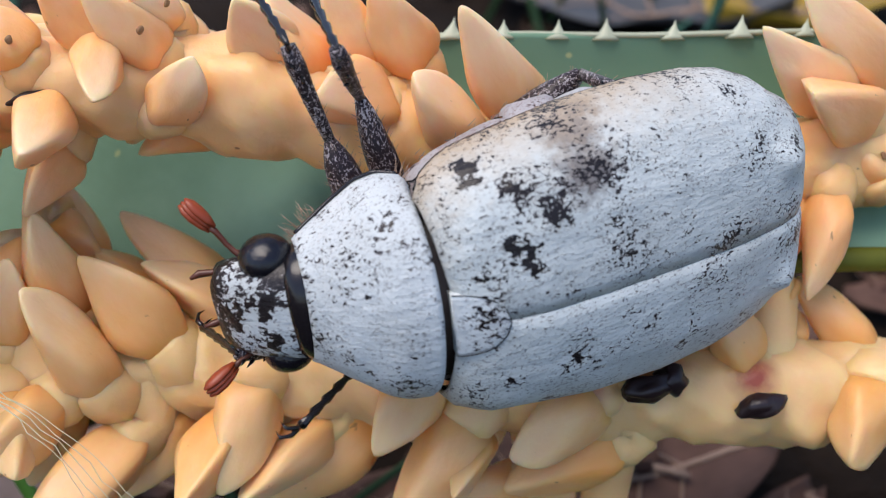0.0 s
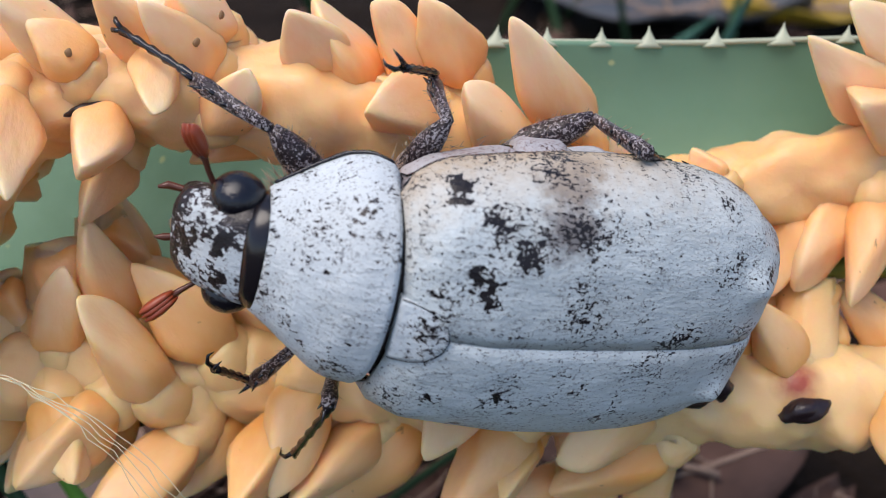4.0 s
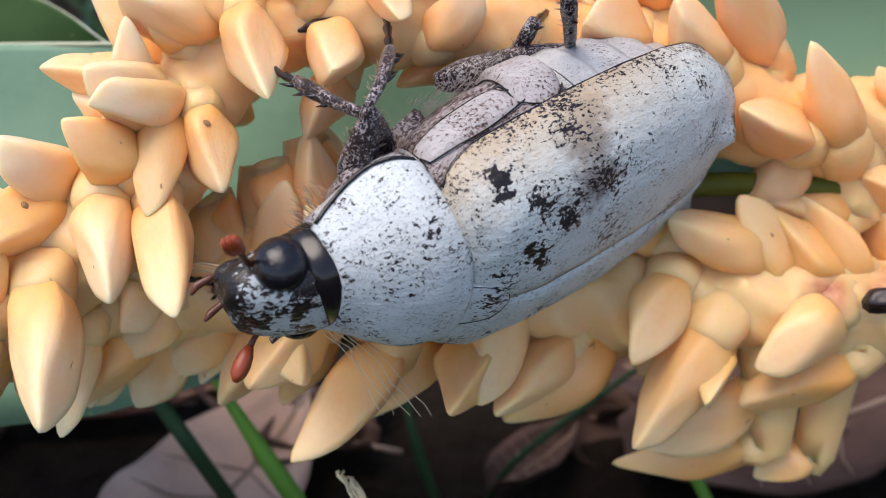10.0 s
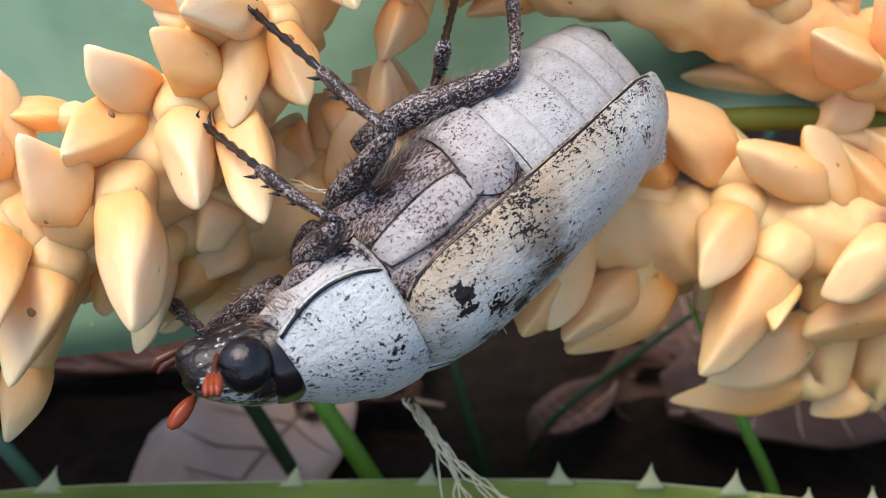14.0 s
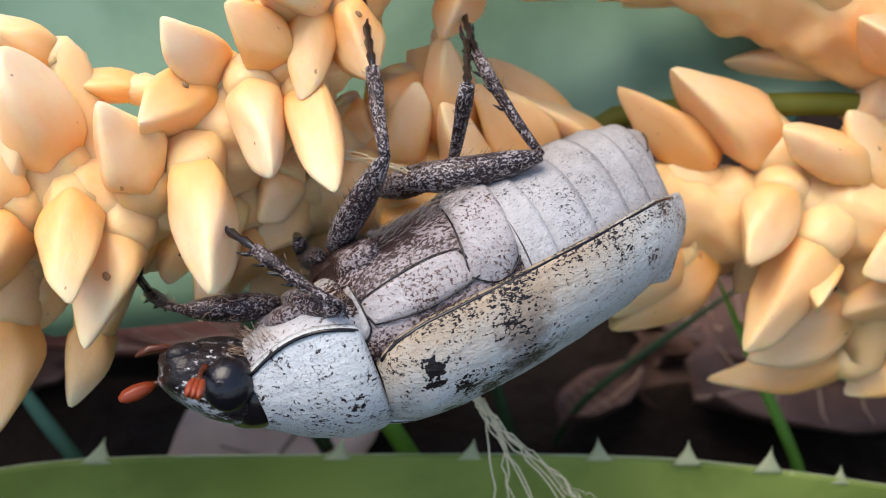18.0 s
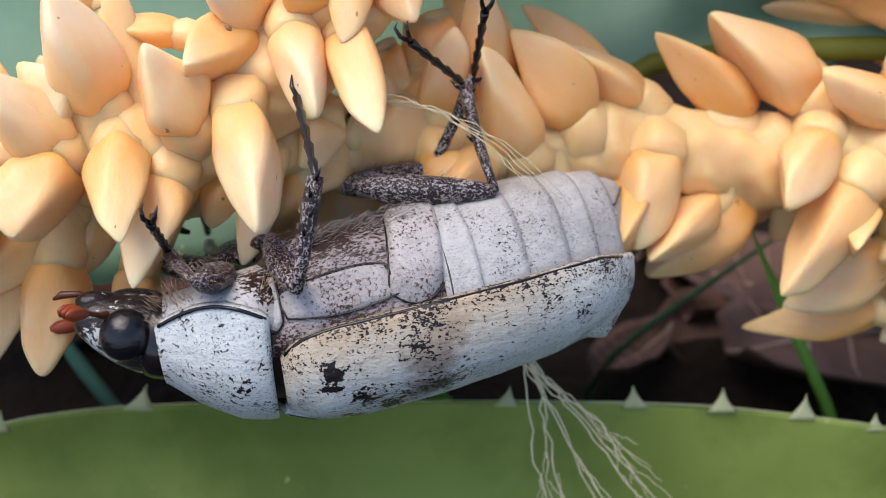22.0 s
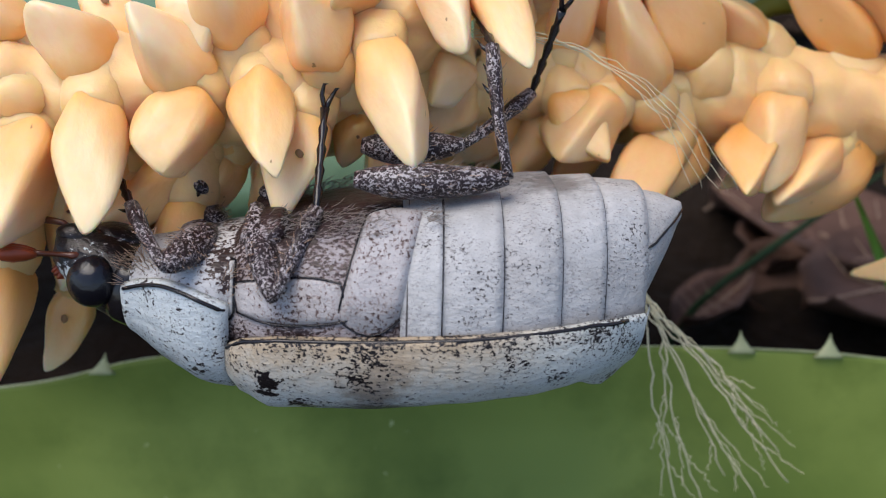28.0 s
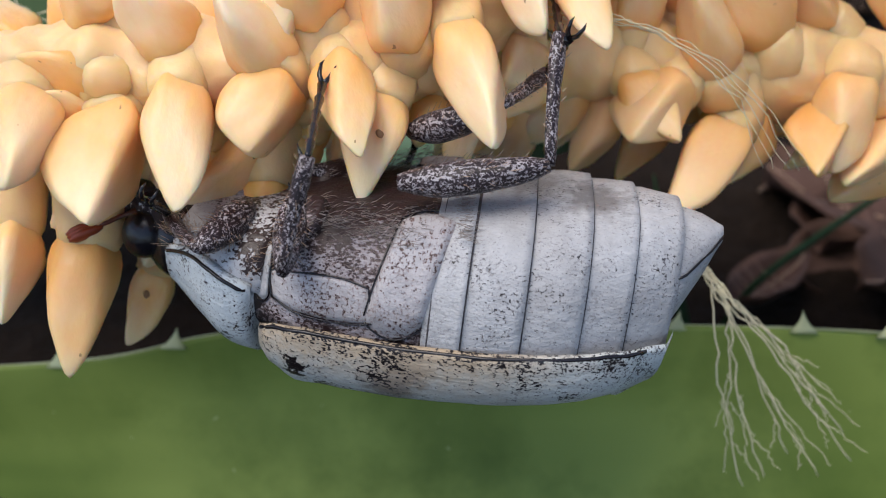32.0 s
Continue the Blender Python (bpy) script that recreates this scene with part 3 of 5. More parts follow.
bud(-39.9, -3.0, -5.0, -34.6, -7.8, -5.0, 5.1)
bud(-42.5, -1.2, -4.1, -40.0, -5.1, -3.5, 5.3)
bud(-37.4, -2.6, -4.6, -37.3, -9.7, -4.0, 5.7)
# upper left
bud(-41.2, 14.4, 2.6, -42.0, 19.0, 9.6, 5.9)
bud(-46.7, 4.7, 4.4, -45.8, 11.4, 9.6, 4.7)
bud(-49.6, 5.3, 4.0, -51.8, 6.9, 4.0, 3.1)
bud(-37.4, 13.4, 4.6, -34.3, 4.4, 12.4, 4.9)
bud(-30.1, 11.5, 2.4, -29.4, 7.1, 10.8, 5.1)
bud(-29.8, 7.7, -1.0, -32.5, 2.8, 2.0, 4.5)
bud(-26.1, 17.1, 2.6, -24.4, 10.5, 10.4, 4.1)
bud(-21.6, 11.0, 1.6, -17.9, 14.7, 6.4, 4.6)
bud(-31.3, 14.8, 4.2, -34.3, 18.4, 7.6, 5.0)
bud(-11.7, 17.3, -1.6, -15.2, 19.7, 5.1, 5.2)
bud(-4.7, 16.6, -2.0, -8.6, 21.1, 2.6, 5.4)
bud(-17.1, 12.1, -4.0, -25.2, 8.7, -4.0, 4.6)
bud(-51.1, -13.0, 2.4, -53.6, -22.3, 3.0, 3.7)
bud(-0.6, 17.0, -2.8, -4.6, 21.0, 3.6, 5.6)
bud(-7.6, 15.1, -2.0, -9.5, 10.3, -2.0, 4.7)
bud(-21.1, 20.3, 0.2, -23.2, 20.8, 6.6, 4.7)
# upper right
bud(-3.5, 12.5, -2.0, -8.9, 11.8, 5.0, 5.6)
bud(3.8, 9.1, -1.6, -1.5, 14.2, 3.6, 5.3)
bud(9.7, 11.8, -4.8, 2.6, 19.2, 4.6, 5.8)
bud(16.1, 2.1, -4.2, 11.2, 11.0, 1.6, 5.7)
bud(11.7, 2.7, -3.0, 4.2, 4.7, 3.2, 5.4)
bud(21.7, 6.3, -3.0, 18.7, 9.3, -3.0, 3.5)
bud(19.2, -0.3, -7.4, 6.0, 3.9, -5.0, 4.8)
bud(18.5, -5.1, -8.6, 8.6, -1.9, -7.2, 6.0)
bud(23.7, -4.1, -6.8, 18.0, -0.3, -4.2, 5.3)
bud(38.3, 14.0, -6.8, 27.7, 18.5, -0.4, 5.9)
bud(42.3, 16.6, -7.0, 31.0, 21.4, 0.6, 5.8)
bud(38.9, 11.7, -5.2, 31.0, 12.6, 3.0, 5.8)
bud(35.5, 5.5, -4.2, 32.7, -4.5, -1.4, 4.8)
bud(40.3, 5.6, -5.0, 37.8, 10.1, -5.0, 4.8)
bud(31.1, -1.1, -8.0, 32.1, -6.8, -8.0, 5.6)
# lower middle
bud(-22.2, -9.0, -5.7, -29.7, -0.6, -1.4, 6.4)
bud(-31.0, -6.0, -6.0, -32.5, 3.1, 1.6, 5.6)
bud(-28.0, -12.3, -4.4, -33.0, -3.2, 2.6, 6.1)
bud(-36.5, -8.3, -3.9, -34.7, -0.4, -0.3, 5.0)
bud(-36.3, -12.2, -2.6, -33.1, -18.3, 2.6, 5.6)
bud(-17.3, -15.2, -7.9, -20.1, -21.1, 1.7, 5.7)
bud(-9.0, -17.1, -8.9, -16.2, -22.1, -2.9, 5.3)
bud(4.9, -16.7, -7.0, 1.9, -20.7, -0.2, 4.3)
bud(17.9, -17.0, -6.6, 6.9, -21.8, -5.6, 5.4)
bud(-26.0, -17.3, -7.0, -33.9, -24.7, 2.8, 6.3)
bud(-22.0, -16.1, -9.8, -29.4, -23.2, -8.0, 5.9)
bud(-31.9, -12.3, -4.0, -37.4, -18.1, 3.6, 6.3)
bud(14.9, -12.1, -4.2, 6.8, -17.5, -1.4, 6.1)
# right
bud(0.5, -9.5, -5.2, -4.3, -16.8, 0.6, 5.9)
bud(-4.5, -15.6, -10.6, -15.0, -23.7, -9.2, 6.8)
bud(4.1, -13.7, -4.6, -3.9, -25.0, -3.2, 6.4)
bud(10.9, -27.5, -12.8, -3.7, -28.9, -15.6, 5.0)
bud(16.1, -28.8, -14.0, 10.6, -30.3, -14.0, 4.5)
bud(9.9, -21.7, -10.0, -1.3, -26.4, -10.0, 5.1)
bud(-18.1, -4.2, -10.2, -27.6, 3.9, -7.4, 5.7)
bud(-24.7, -5.8, -9.2, -30.7, 0.3, -6.4, 5.6)
bud(-4.8, -6.7, -9.4, -15.3, 0.3, -5.4, 6.2)
bud(1.0, -4.7, -7.4, -10.5, 2.1, -3.4, 7.1)
bud(8.9, 3.0, -10.0, -3.6, 4.3, -10.0, 5.1)
bud(9.8, -6.7, -6.6, -0.7, -4.0, -0.6, 5.9)
bud(-3.8, -9.1, -10.8, -10.9, -8.3, -6.6, 6.0)
bud(-29.8, -0.3, -8.0, -33.4, 6.5, -8.0, 4.4)
bud(-35.6, -14.4, -9.8, -32.0, -8.2, -5.6, 7.5)
bud(-15.1, -11.1, -5.8, -18.0, -20.5, -1.6, 6.5)
bud(-15.8, -5.9, -8.4, -25.2, -1.1, -4.4, 5.7)
# lower right
bud(39.4, -11.9, -4.8, 34.6, -17.9, -0.6, 6.8)
bud(34.5, -7.8, -9.0, 30.5, -6.2, -9.0, 5.0)

# buds crowded round the far side of both branches
rnd = random.Random(4)
for line in (LOWER, UPPER):
    for i in range(6, len(line) - 6, 2):
        p, ahead = line[i], (line[i + 1] - line[i - 1]).normalized()
        if not -100 < p.x < 50:
            continue
        a = rnd.uniform(150, 205 if line is UPPER or p.x < 12 else 175)
        out = Vector((0, math.sin(radians(a)), math.cos(radians(a)))) + ahead * rnd.uniform(-0.9, -0.2)
        foot_, tip_ = p + out.normalized() * 3.2, p + out.normalized() * rnd.uniform(9.5, 11.5)
        bud(*foot_, *tip_, rnd.uniform(4.2, 5.4))
# buds on the flanks of the branches: along the line from, to; turn about it from, to; number
for line, x0, x1, a0, a1, count in ((LOWER, -50, -20, 195, 275, 16), (LOWER, -20, 8, 200, 262, 10), (LOWER, 4, 44, 65, 130, 12), (UPPER, 12, 48, 205, 290, 10), (UPPER, -78, -50, 200, 255, 13), (UPPER, -44, -4, 15, 75, 9), (UPPER, -46, -2, 80, 140, 14), (UPPER, -100, -56, 95, 150, 12)):
    places = [p for p in line[2:-2] if x0 < p.x < x1]
    for k in range(count):
        i = line.index(places[int((k + rnd.uniform(0.1, 0.9)) * len(places) / count)])
        p, ahead, a = line[i], (line[i + 1] - line[i - 1]).normalized(), radians(rnd.uniform(a0, a1))
        out = (Vector((0, math.sin(a), math.cos(a))) - ahead * rnd.uniform(0.5, 1.1)).normalized()
        bud(*(p + out * 3.0), *(p + out * rnd.uniform(11.0, 13.5)), rnd.uniform(4.6, 5.8))


def scar(u, v, w, sizes, label, seed):
    """A shrivelled dark stump where a bud has dropped."""
    bm = bmesh.new()
    bmesh.ops.create_icosphere(bm, subdivisions=3, radius=0.001)
    for x in bm.verts:
        k = 1 + 0.45 * noise.noise(x.co * 1400 + Vector((seed, 0, 0)))
        x.co = Vector((x.co.x * sizes[0], x.co.y * sizes[1], x.co.z * sizes[2])) * k
    part("withered_stump", bm, SCAR, branch_lower if u > -25 else branch_upper, label, matrix=Matrix.Translation((u / 1000, v / 1000, w / 1000)) @ Matrix.Rotation(radians(12), 4, "Z"))


scar(18.6, -11.6, -0.7, (2.7, 1.1, 1.3), "shrivelled black bud stump", 1)
scar(20.4, -10.9, -0.9, (1.2, 1.3, 1.2), "shrivelled black bud stump", 8)
scar(28.2, -13.3, -1.6, (2.0, 1.1, 1.0), "dark hollow bud scar", 4)
scar(13.5, -13.2, -3.6, (1.4, 1.6, 1.0), "dark hollow bud scar", 6)
scar(-71.5, -16.0, 8.6, (1.0, 0.6, 0.5), "small brown bud scar", 3)
scar(-31, 12.0, 4.6, (1.6, 0.5, 0.4), "brown split in the bark", 5)


# ---- grass, roots and litter ----
def strand(points, radius, seed, wob=0.5):
    r = random.Random(seed)
    pts = [p + Vector((r.uniform(-wob, wob), r.uniform(-wob, wob), r.uniform(-wob, wob))) for p in spline(points, 7)]
    bm = bmesh.new()
    tube(bm, pts, [radius * (1 - 0.5 * i / len(pts)) for i in range(len(pts))], 5)
    return bm


roots = thing("root_tuft", STAGE.copy(), "tuft of thin pale dry root fibres hanging behind the beetle", "roots")
for k, (eu, ev, fork) in enumerate(((-16, -51, 0.3), (-23.5, -52, 0.2), (-13.5, -46.5, 0.4), (-18, -40.5, 0.6), (-19, -49, 0.5), (-21.5, -51, 0.3), (-15.2, -44.5, 0.7), (-24.8, -47, 0.5), (-16.6, -43, 0.5), (-13, -49, 0.4))):
    top = Vector((-28.2 + 0.2 * k, -31.5 - 0.1 * k, -4.5))
    end = Vector((eu, ev, -8))
    mid = top.lerp(end, 0.5) + Vector((-1.6 + fork * 3, 0.6, 0.8))
    root = part("root", strand([top + Vector((-3, 4, -2)), top, mid, end], 0.115, k, 0.3), FIBRE, roots)
    for j in range(2):
        start = mid.lerp(end, 0.15 + 0.4 * j)
        part("rootlet", strand([start, start.lerp(end, 0.5) + Vector((0.7 * (-1) ** (j + k), 0.5, 0.3)), start.lerp(end, 0.9) + Vector((1.7 * (-1) ** (j + k), 0.4, 0.5))], 0.06, 60 + 2 * k + j, 0.2), FIBRE, root)
threads = thing("fibre_wisp", STAGE.copy(), "wisp of fine pale fibres caught on the buds", "fibre")
for k in range(5):
    part("root", strand([(-45, -7 - 0.3 * k, 5), (-38 + 0.4 * k, -8.5 - 0.2 * k, 6.2), (-29.6, -12.5 - 0.5 * k, 6), (-22 - k, -20.6, 4)], 0.055, 30 + k, 0.2), FIBRE, threads)
web = thing("fibre_wisp", STAGE.copy(), "fine white plant threads beside the branch", "fibre")
for k, (a, b) in enumerate((((-99, -6, -12), (-88, -0.5, -12)), ((-98, -1, -12), (-89, -8.5, -11)), ((-91, -1, -12), (-89.5, -9, -11)), ((-100, -3, -12), (-92, -8, -12)), ((-97, 1, -12), (-94, -8, -12)))):
    part("root", strand([a, Vector(a).lerp(Vector(b), 0.5), b], 0.085, 50 + k, 0.25), FIBRE, web)


def grass(points, wide, mat, label):
    """A folded blade of grass along points in millimetres, tip first."""
    line = spline(points, 8)
    rings = []
    for i, p in enumerate(line):
        q = i / (len(line) - 1)
        w = wide * min(1, 0.15 + 2.2 * q)
        along_ = (line[min(i + 1, len(line) - 1)] - line[max(i - 1, 0)]).normalized()
        side = along_.cross(Vector((0, 0, 1))).normalized()
        rings.append([p - side * w, p + Vector((0, 0, -0.4 * w)), p + side * w, p + Vector((0, 0, -0.4 * w - 0.25))])
    bm = bmesh.new()
    skin(bm, rings)
    ob = part("grass_blade", bm, mat)
    ob.matrix_basis = STAGE.copy()
    return tagged(ob, label, "grass blade", "grass blades")


def down(p, lean=(0.1, 0)):
    """Where a blade that passes p meets the soil, in stage millimetres."""
    world_p = stage(*p)
    foot_ = Vector((world_p.x + lean[0] * world_p.z, world_p.y + lean[1] * world_p.z, -0.002))
    return STAGE.inverted() @ foot_ * 1000


# dull blades have their shade in the material colour
BRIGHT, DULL = "fresh bright green grass blade rising from the soil", "grass blade in dull dark green with shade put into the colour"
grass([(-49.5, -16.5, -24), (-42, -29, -26), (-34.7, -40.6, -28), down((-34.7, -40.6, -28), (0.5, 0))], 1.15, GRASS, BRIGHT)
grass([(2, -18, -30), (5, -25, -30), (8.2, -32.4, -30), (12.7, -41.6, -32), down((12.7, -41.6, -32), (0.4, 0))], 0.75, GRASS, BRIGHT)
grass([(-90, -20, -30), (-81.5, -33, -30), (-75.9, -41.2, -32), down((-75.9, -41.2, -32), (0.5, 0))], 1.0, TEAL, DULL)
grass([(-64, -12, -34), (-59.9, -17.8, -32), (-51, -30, -31), down((-51, -30, -31), (0.4, 0))], 1.0, SHADED_GRASS, DULL)
grass([(-27, -20, -40), (-25, -30, -40), (-22, -40, -42), down((-22, -40, -42), (0.2, 0))], 0.8, SHADED_GRASS, DULL)
grass([(20, -12, -45), (2, -24, -44), (-12, -34, -42), down((-12, -34, -42), (-0.5, 0))], 0.5, SHADED_GRASS, DULL)
for k in range(46):
    r = random.Random(100 + k)
    x, y = r.choice((r.uniform(-0.26, -0.10), r.uniform(-0.2, 0.2))), r.uniform(0.10, 0.26)
    base = STAGE.inverted() @ Vector((x, y, -0.002)) * 1000
    h = r.uniform(25, 70)
    tip_ = STAGE.inverted() @ Vector((x + r.uniform(-0.03, 0.03), y + r.uniform(-0.03, 0.02), h / 1000)) * 1000
    grass([tip_, tip_.lerp(base, 0.5) + Vector((r.uniform(-6, 6), 2, 2)), base], r.uniform(0.8, 1.7), r.choice((SHADED_GRASS, TEAL, SHADED_GRASS)), DULL)


def dry_leaf(x, y, long, wide, turn, mat, label, curl=0.25, height=0.002, seed=0):
    """A curled dead leaf lying on the soil; places in millimetres."""
    bm = bmesh.new()
    rows = []
    for i in range(15):
        s = i / 14
        w = wide * math.sin(math.pi * (0.06 + 0.9 * s)) ** 0.7
        rows.append([(long * (s - 0.5), w * (k / 8 - 0.5), curl * wide * ((k / 4 - 1) ** 2) * 0.5 + 0.1 * wide * noise.noise(Vector((s * 4, k * 0.4, seed))) + 0.06 * long * (2 * s - 1) ** 2) for k in range(9)])
    rings = [row + [(a, b, c - 0.6) for a, b, c in reversed(row)] for row in rows]
    skin(bm, rings)
    ob = part("dry_leaf", bm, mat)
    ob.matrix_basis = Matrix.Translation((x / 1000, y / 1000, height)) @ Matrix.Rotation(radians(turn), 4, "Z")
    tagged(ob, label, "dry leaf", "dry leaves on the soil")
    if long > 15:
        mids = [row[4] for row in rows]
        bm = bmesh.new()
        tube(bm, [(a, b, c + 0.1) for a, b, c in mids] + [(mids[-1][0] + long * 0.12, 0.6, mids[-1][2] + 0.3)], [0.012 * long * (0.35 + 0.65 * i / 15) for i in range(16)], 6)
        part("midrib", bm, RIB, ob, "raised brown midrib")
        for k in range(1, 5):
            for side in (-1, 1):
                i = 2 + 2 * k
                bm = bmesh.new()
                tube(bm, [Vector(rows[i][4]) + Vector((0, 0, 0.1)), Vector(rows[i - 1][4 + side * 2]) + Vector((0, 0, 0.1)), Vector(rows[i - 2][4 + side * 4]).lerp(Vector(rows[i - 1][4 + side * 2]), 0.25) + Vector((0, 0, 0.1))], [0.006 * long, 0.004 * long, 0.002 * long], 5)
                part("vein", bm, RIB, ob)
    return ob


dry_leaf(26, 24, 46, 26, 15, LITTER, "large purplish brown dead leaf on the soil", 0.3, 0.003, 1)
dry_leaf(14, 36, 40, 20, -30, LITTER, "large purplish brown dead leaf on the soil", 0.35, 0.003, 2)
dry_leaf(-52, 11, 40, 24, 62, PALE_LITTER, "pale tan curled dead leaf on the soil", 0.35, 0.003, 3)
dry_leaf(-9, 20, 16, 8, 40, LITTER, "small brown curled dead leaf on the soil", 0.8, 0.002, 4)
dry_leaf(-70, 32, 40, 7, 10, plain("red_brown_litter", (0.16, 0.05, 0.03), 0.7, 160, 0.4, 0.5, 0.001), "reddish brown dead leaf strip", 0.5, 0.003, 5)
dry_leaf(111, 200, 70, 34, 20, YELLOW, "yellowed fallen leaf on the soil", 0.3, 0.004, 6)
dry_leaf(60, 205, 90, 60, -20, plain("grey_litter", (0.07, 0.075, 0.085), 0.7, 160, 0.4, 0.5, 0.001), "grey weathered dead leaf on the soil", 0.2, 0.004, 7)
for k in range(60):
    r = random.Random(300 + k)
    dry_leaf(r.uniform(-150, 130), r.uniform(5, 240), r.uniform(12, 34), r.uniform(5, 13), r.uniform(0, 360), r.choice((LITTER, LITTER, LITTER, SOIL)), "small brown dead leaf on the soil", 0.5, 0.002, k)
bm = bmesh.new()
bmesh.ops.create_cone(bm, segments=20, radius1=0.006, radius2=0.006, depth=0.005, cap_ends=True)
bmesh.ops.inset_region(bm, faces=[f for f in bm.faces if f.normal.z > 0.9], thickness=0.0016, depth=-0.003)
bmesh.ops.bevel(bm, geom=bm.edges[:], offset=0.0004, segments=2, affect="EDGES")
husk = part("seed_husk", bm, LITTER, None)
husk.matrix_basis = Matrix.Translation((0.002, 0.027, 0.002)) @ Matrix.Rotation(radians(35), 4, "X")
tagged(husk, "dark hollow seed husk on the soil", "husk")

# ---- beetle: x ahead, y to its left, z to its back, in millimetres ----
beetle = thing("beetle", STAGE.copy(), "large chalky white chafer beetle clinging to the flower branch", "beetle")
WIDE = [(-30.6, 5.6), (-30.3, 7.2), (-29.4, 8.7), (-27.6, 10.2), (-25, 11.3), (-22, 11.9), (-17, 12.2), (-11, 11.8), (-6, 11.0), (-2, 10.2), (0.2, 9.0), (0.9, 7.8)]
TOP = [(-30.6, 2.2), (-29.4, 3.5), (-27, 4.5), (-23, 5.6), (-17, 6.5), (-11, 7.2), (-6, 7.5), (-2, 7.1), (0.2, 6.3), (0.9, 5.6)]
EDGE = [(-30.4, -1.8), (-26, -2.0), (-18, -1.2), (-8, -0.4), (-3, -0.1), (-0.8, 0.3), (0.2, 0.8), (0.9, 1.5)]


def wing_case(side):
    bm = bmesh.new()
    rings = []
    for i in range(41):
        s = i / 40
        x = 0.9 - 31.5 * s
        w, h, e = lerp(WIDE, x), lerp(TOP, x), lerp(EDGE, x)
        outer, inner = [], []
        for k in range(25):
            q = k / 24
            a = q * radians(96)
            y = w * abs(math.sin(a)) ** 0.88
            z = e + (h - e) * (max(0.0, math.cos(a)) ** 0.8 if a < math.pi / 2 else -0.06 * (a - math.pi / 2) * 10)
            rib = 0.10 * math.exp(-((q - 0.30) / 0.035) ** 2) + 0.08 * math.exp(-((q - 0.55) / 0.035) ** 2) + 0.10 * math.exp(-((q - 0.965) / 0.02) ** 2)
            z += rib - 0.13 * math.exp(-(q / 0.02) ** 2)
            hump = 1.2 * math.exp(-((x + 28.3) / 1.3) ** 2 - ((y - 5.2) / 1.3) ** 2) + 0.45 * math.exp(-((x + 2.5) / 2.0) ** 2 - ((y - 7.8) / 1.6) ** 2)
            dent = 0.10 * noise.noise(Vector((x * 0.35, y * 0.35, side)))
            xx = x - 1.1 * (1 - q) ** 2 * max(0, 1 - i / 4) - (0.9 if i > 38 else 0) * q
            outer.append((xx, side * (0.06 + y), z + hump + dent))
            inner.append((xx, side * (0.06 + y * 0.965), z + hump - 0.35))
        rings.append(outer + inner[::-1])
    skin(bm, rings)
    return part("wing_case", bm, SHELL, beetle, "white chalky wing case with black worn patches" if side < 0 else "white chalky wing case with scattered dark flecks")


wing_case(-1), wing_case(1)

bm = bmesh.new()
rings = []
for i in range(13):
    s = i / 12
    x, w = 0.3 - 3.7 * s, 2.4 * math.sqrt(max(0.0006, 1 - s ** 2.2))
    ring = []
    for c, up in [(k / 8 - 1, 1) for k in range(17)] + [(1 - k / 8, 0) for k in range(17)]:
        top = lerp(TOP, x) - 0.012 * (w * c) ** 2 * 2.2 + 0.04 * (1 - abs(c) ** 6)
        ring.append((x, w * c, top + 0.02 if up else top - 0.9))
    rings.append(ring)
skin(bm, rings)
plate = part("scutellum", bm, PLATE, beetle, "small rounded white plate between the wing cases")
bm = bmesh.new()
rim = [(0.3 - 3.7 * s, side * 2.42 * math.sqrt(max(0.0006, 1 - s ** 2.2))) for side, row in ((1, range(13)), (-1, range(12, -1, -1))) for s in [i / 12 for i in row]]
tube(bm, [(x, y, lerp(TOP, x) - 0.026 * y * y + 0.02) for x, y in rim], [0.045] * len(rim), 5)
part("seam", bm, BLACK, plate, "thin black seam")

BELLY_WIDE = [(-34.6, 0.8), (-33.6, 2.6), (-31.5, 5.2), (-28, 7.6), (-22, 10.2), (-16, 11.2), (-8, 10.8), (-2, 9.2), (1.5, 6.8)]
BELLY_DEEP = [(-34.6, -9.3), (-33, -9.9), (-28, -10.5), (-22, -10.4), (-12, -9.6), (-6, -9.0), (0, -7.4), (1.5, -6.0)]
BELLY_TOP = [(-34.6, -7.8), (-33.2, -4.4), (-31.4, -0.6), (-29.5, 1.2), (-20, 0.8), (1.5, 1.0)]


def belly(x, a, lift=0.0):
    """A place on the belly at x, a = 0 on its right flank, 180 on its left."""
    w, d, t = lerp(BELLY_WIDE, x) + lift, lerp(BELLY_DEEP, x) - lift, lerp(BELLY_TOP, x)
    c, s = math.cos(radians(a)), math.sin(radians(a))
    flat = 0.72
    return (x, -w * math.copysign(abs(c) ** flat, c), t + (d - t) * abs(s) ** flat)


def belly_ring(name, x0, x1, lift, mat, label=""):
    bm = bmesh.new()
    rings = []
    steps = 7
    for i in range(steps + 1):
        s = i / steps
        x = x0 + (x1 - x0) * s
        swell = (0.1 + lift * s ** 1.5 + 0.1 * math.sin(math.pi * s)) if lift else -0.12
        ring = [belly(x, a, swell + 0.05 * noise.noise(Vector((x, a * 0.06, 3)))) for a in [k * 5 for k in range(37)]]
        rings.append(ring)
    skin(bm, rings)
    return part(name, bm, mat, beetle, label)


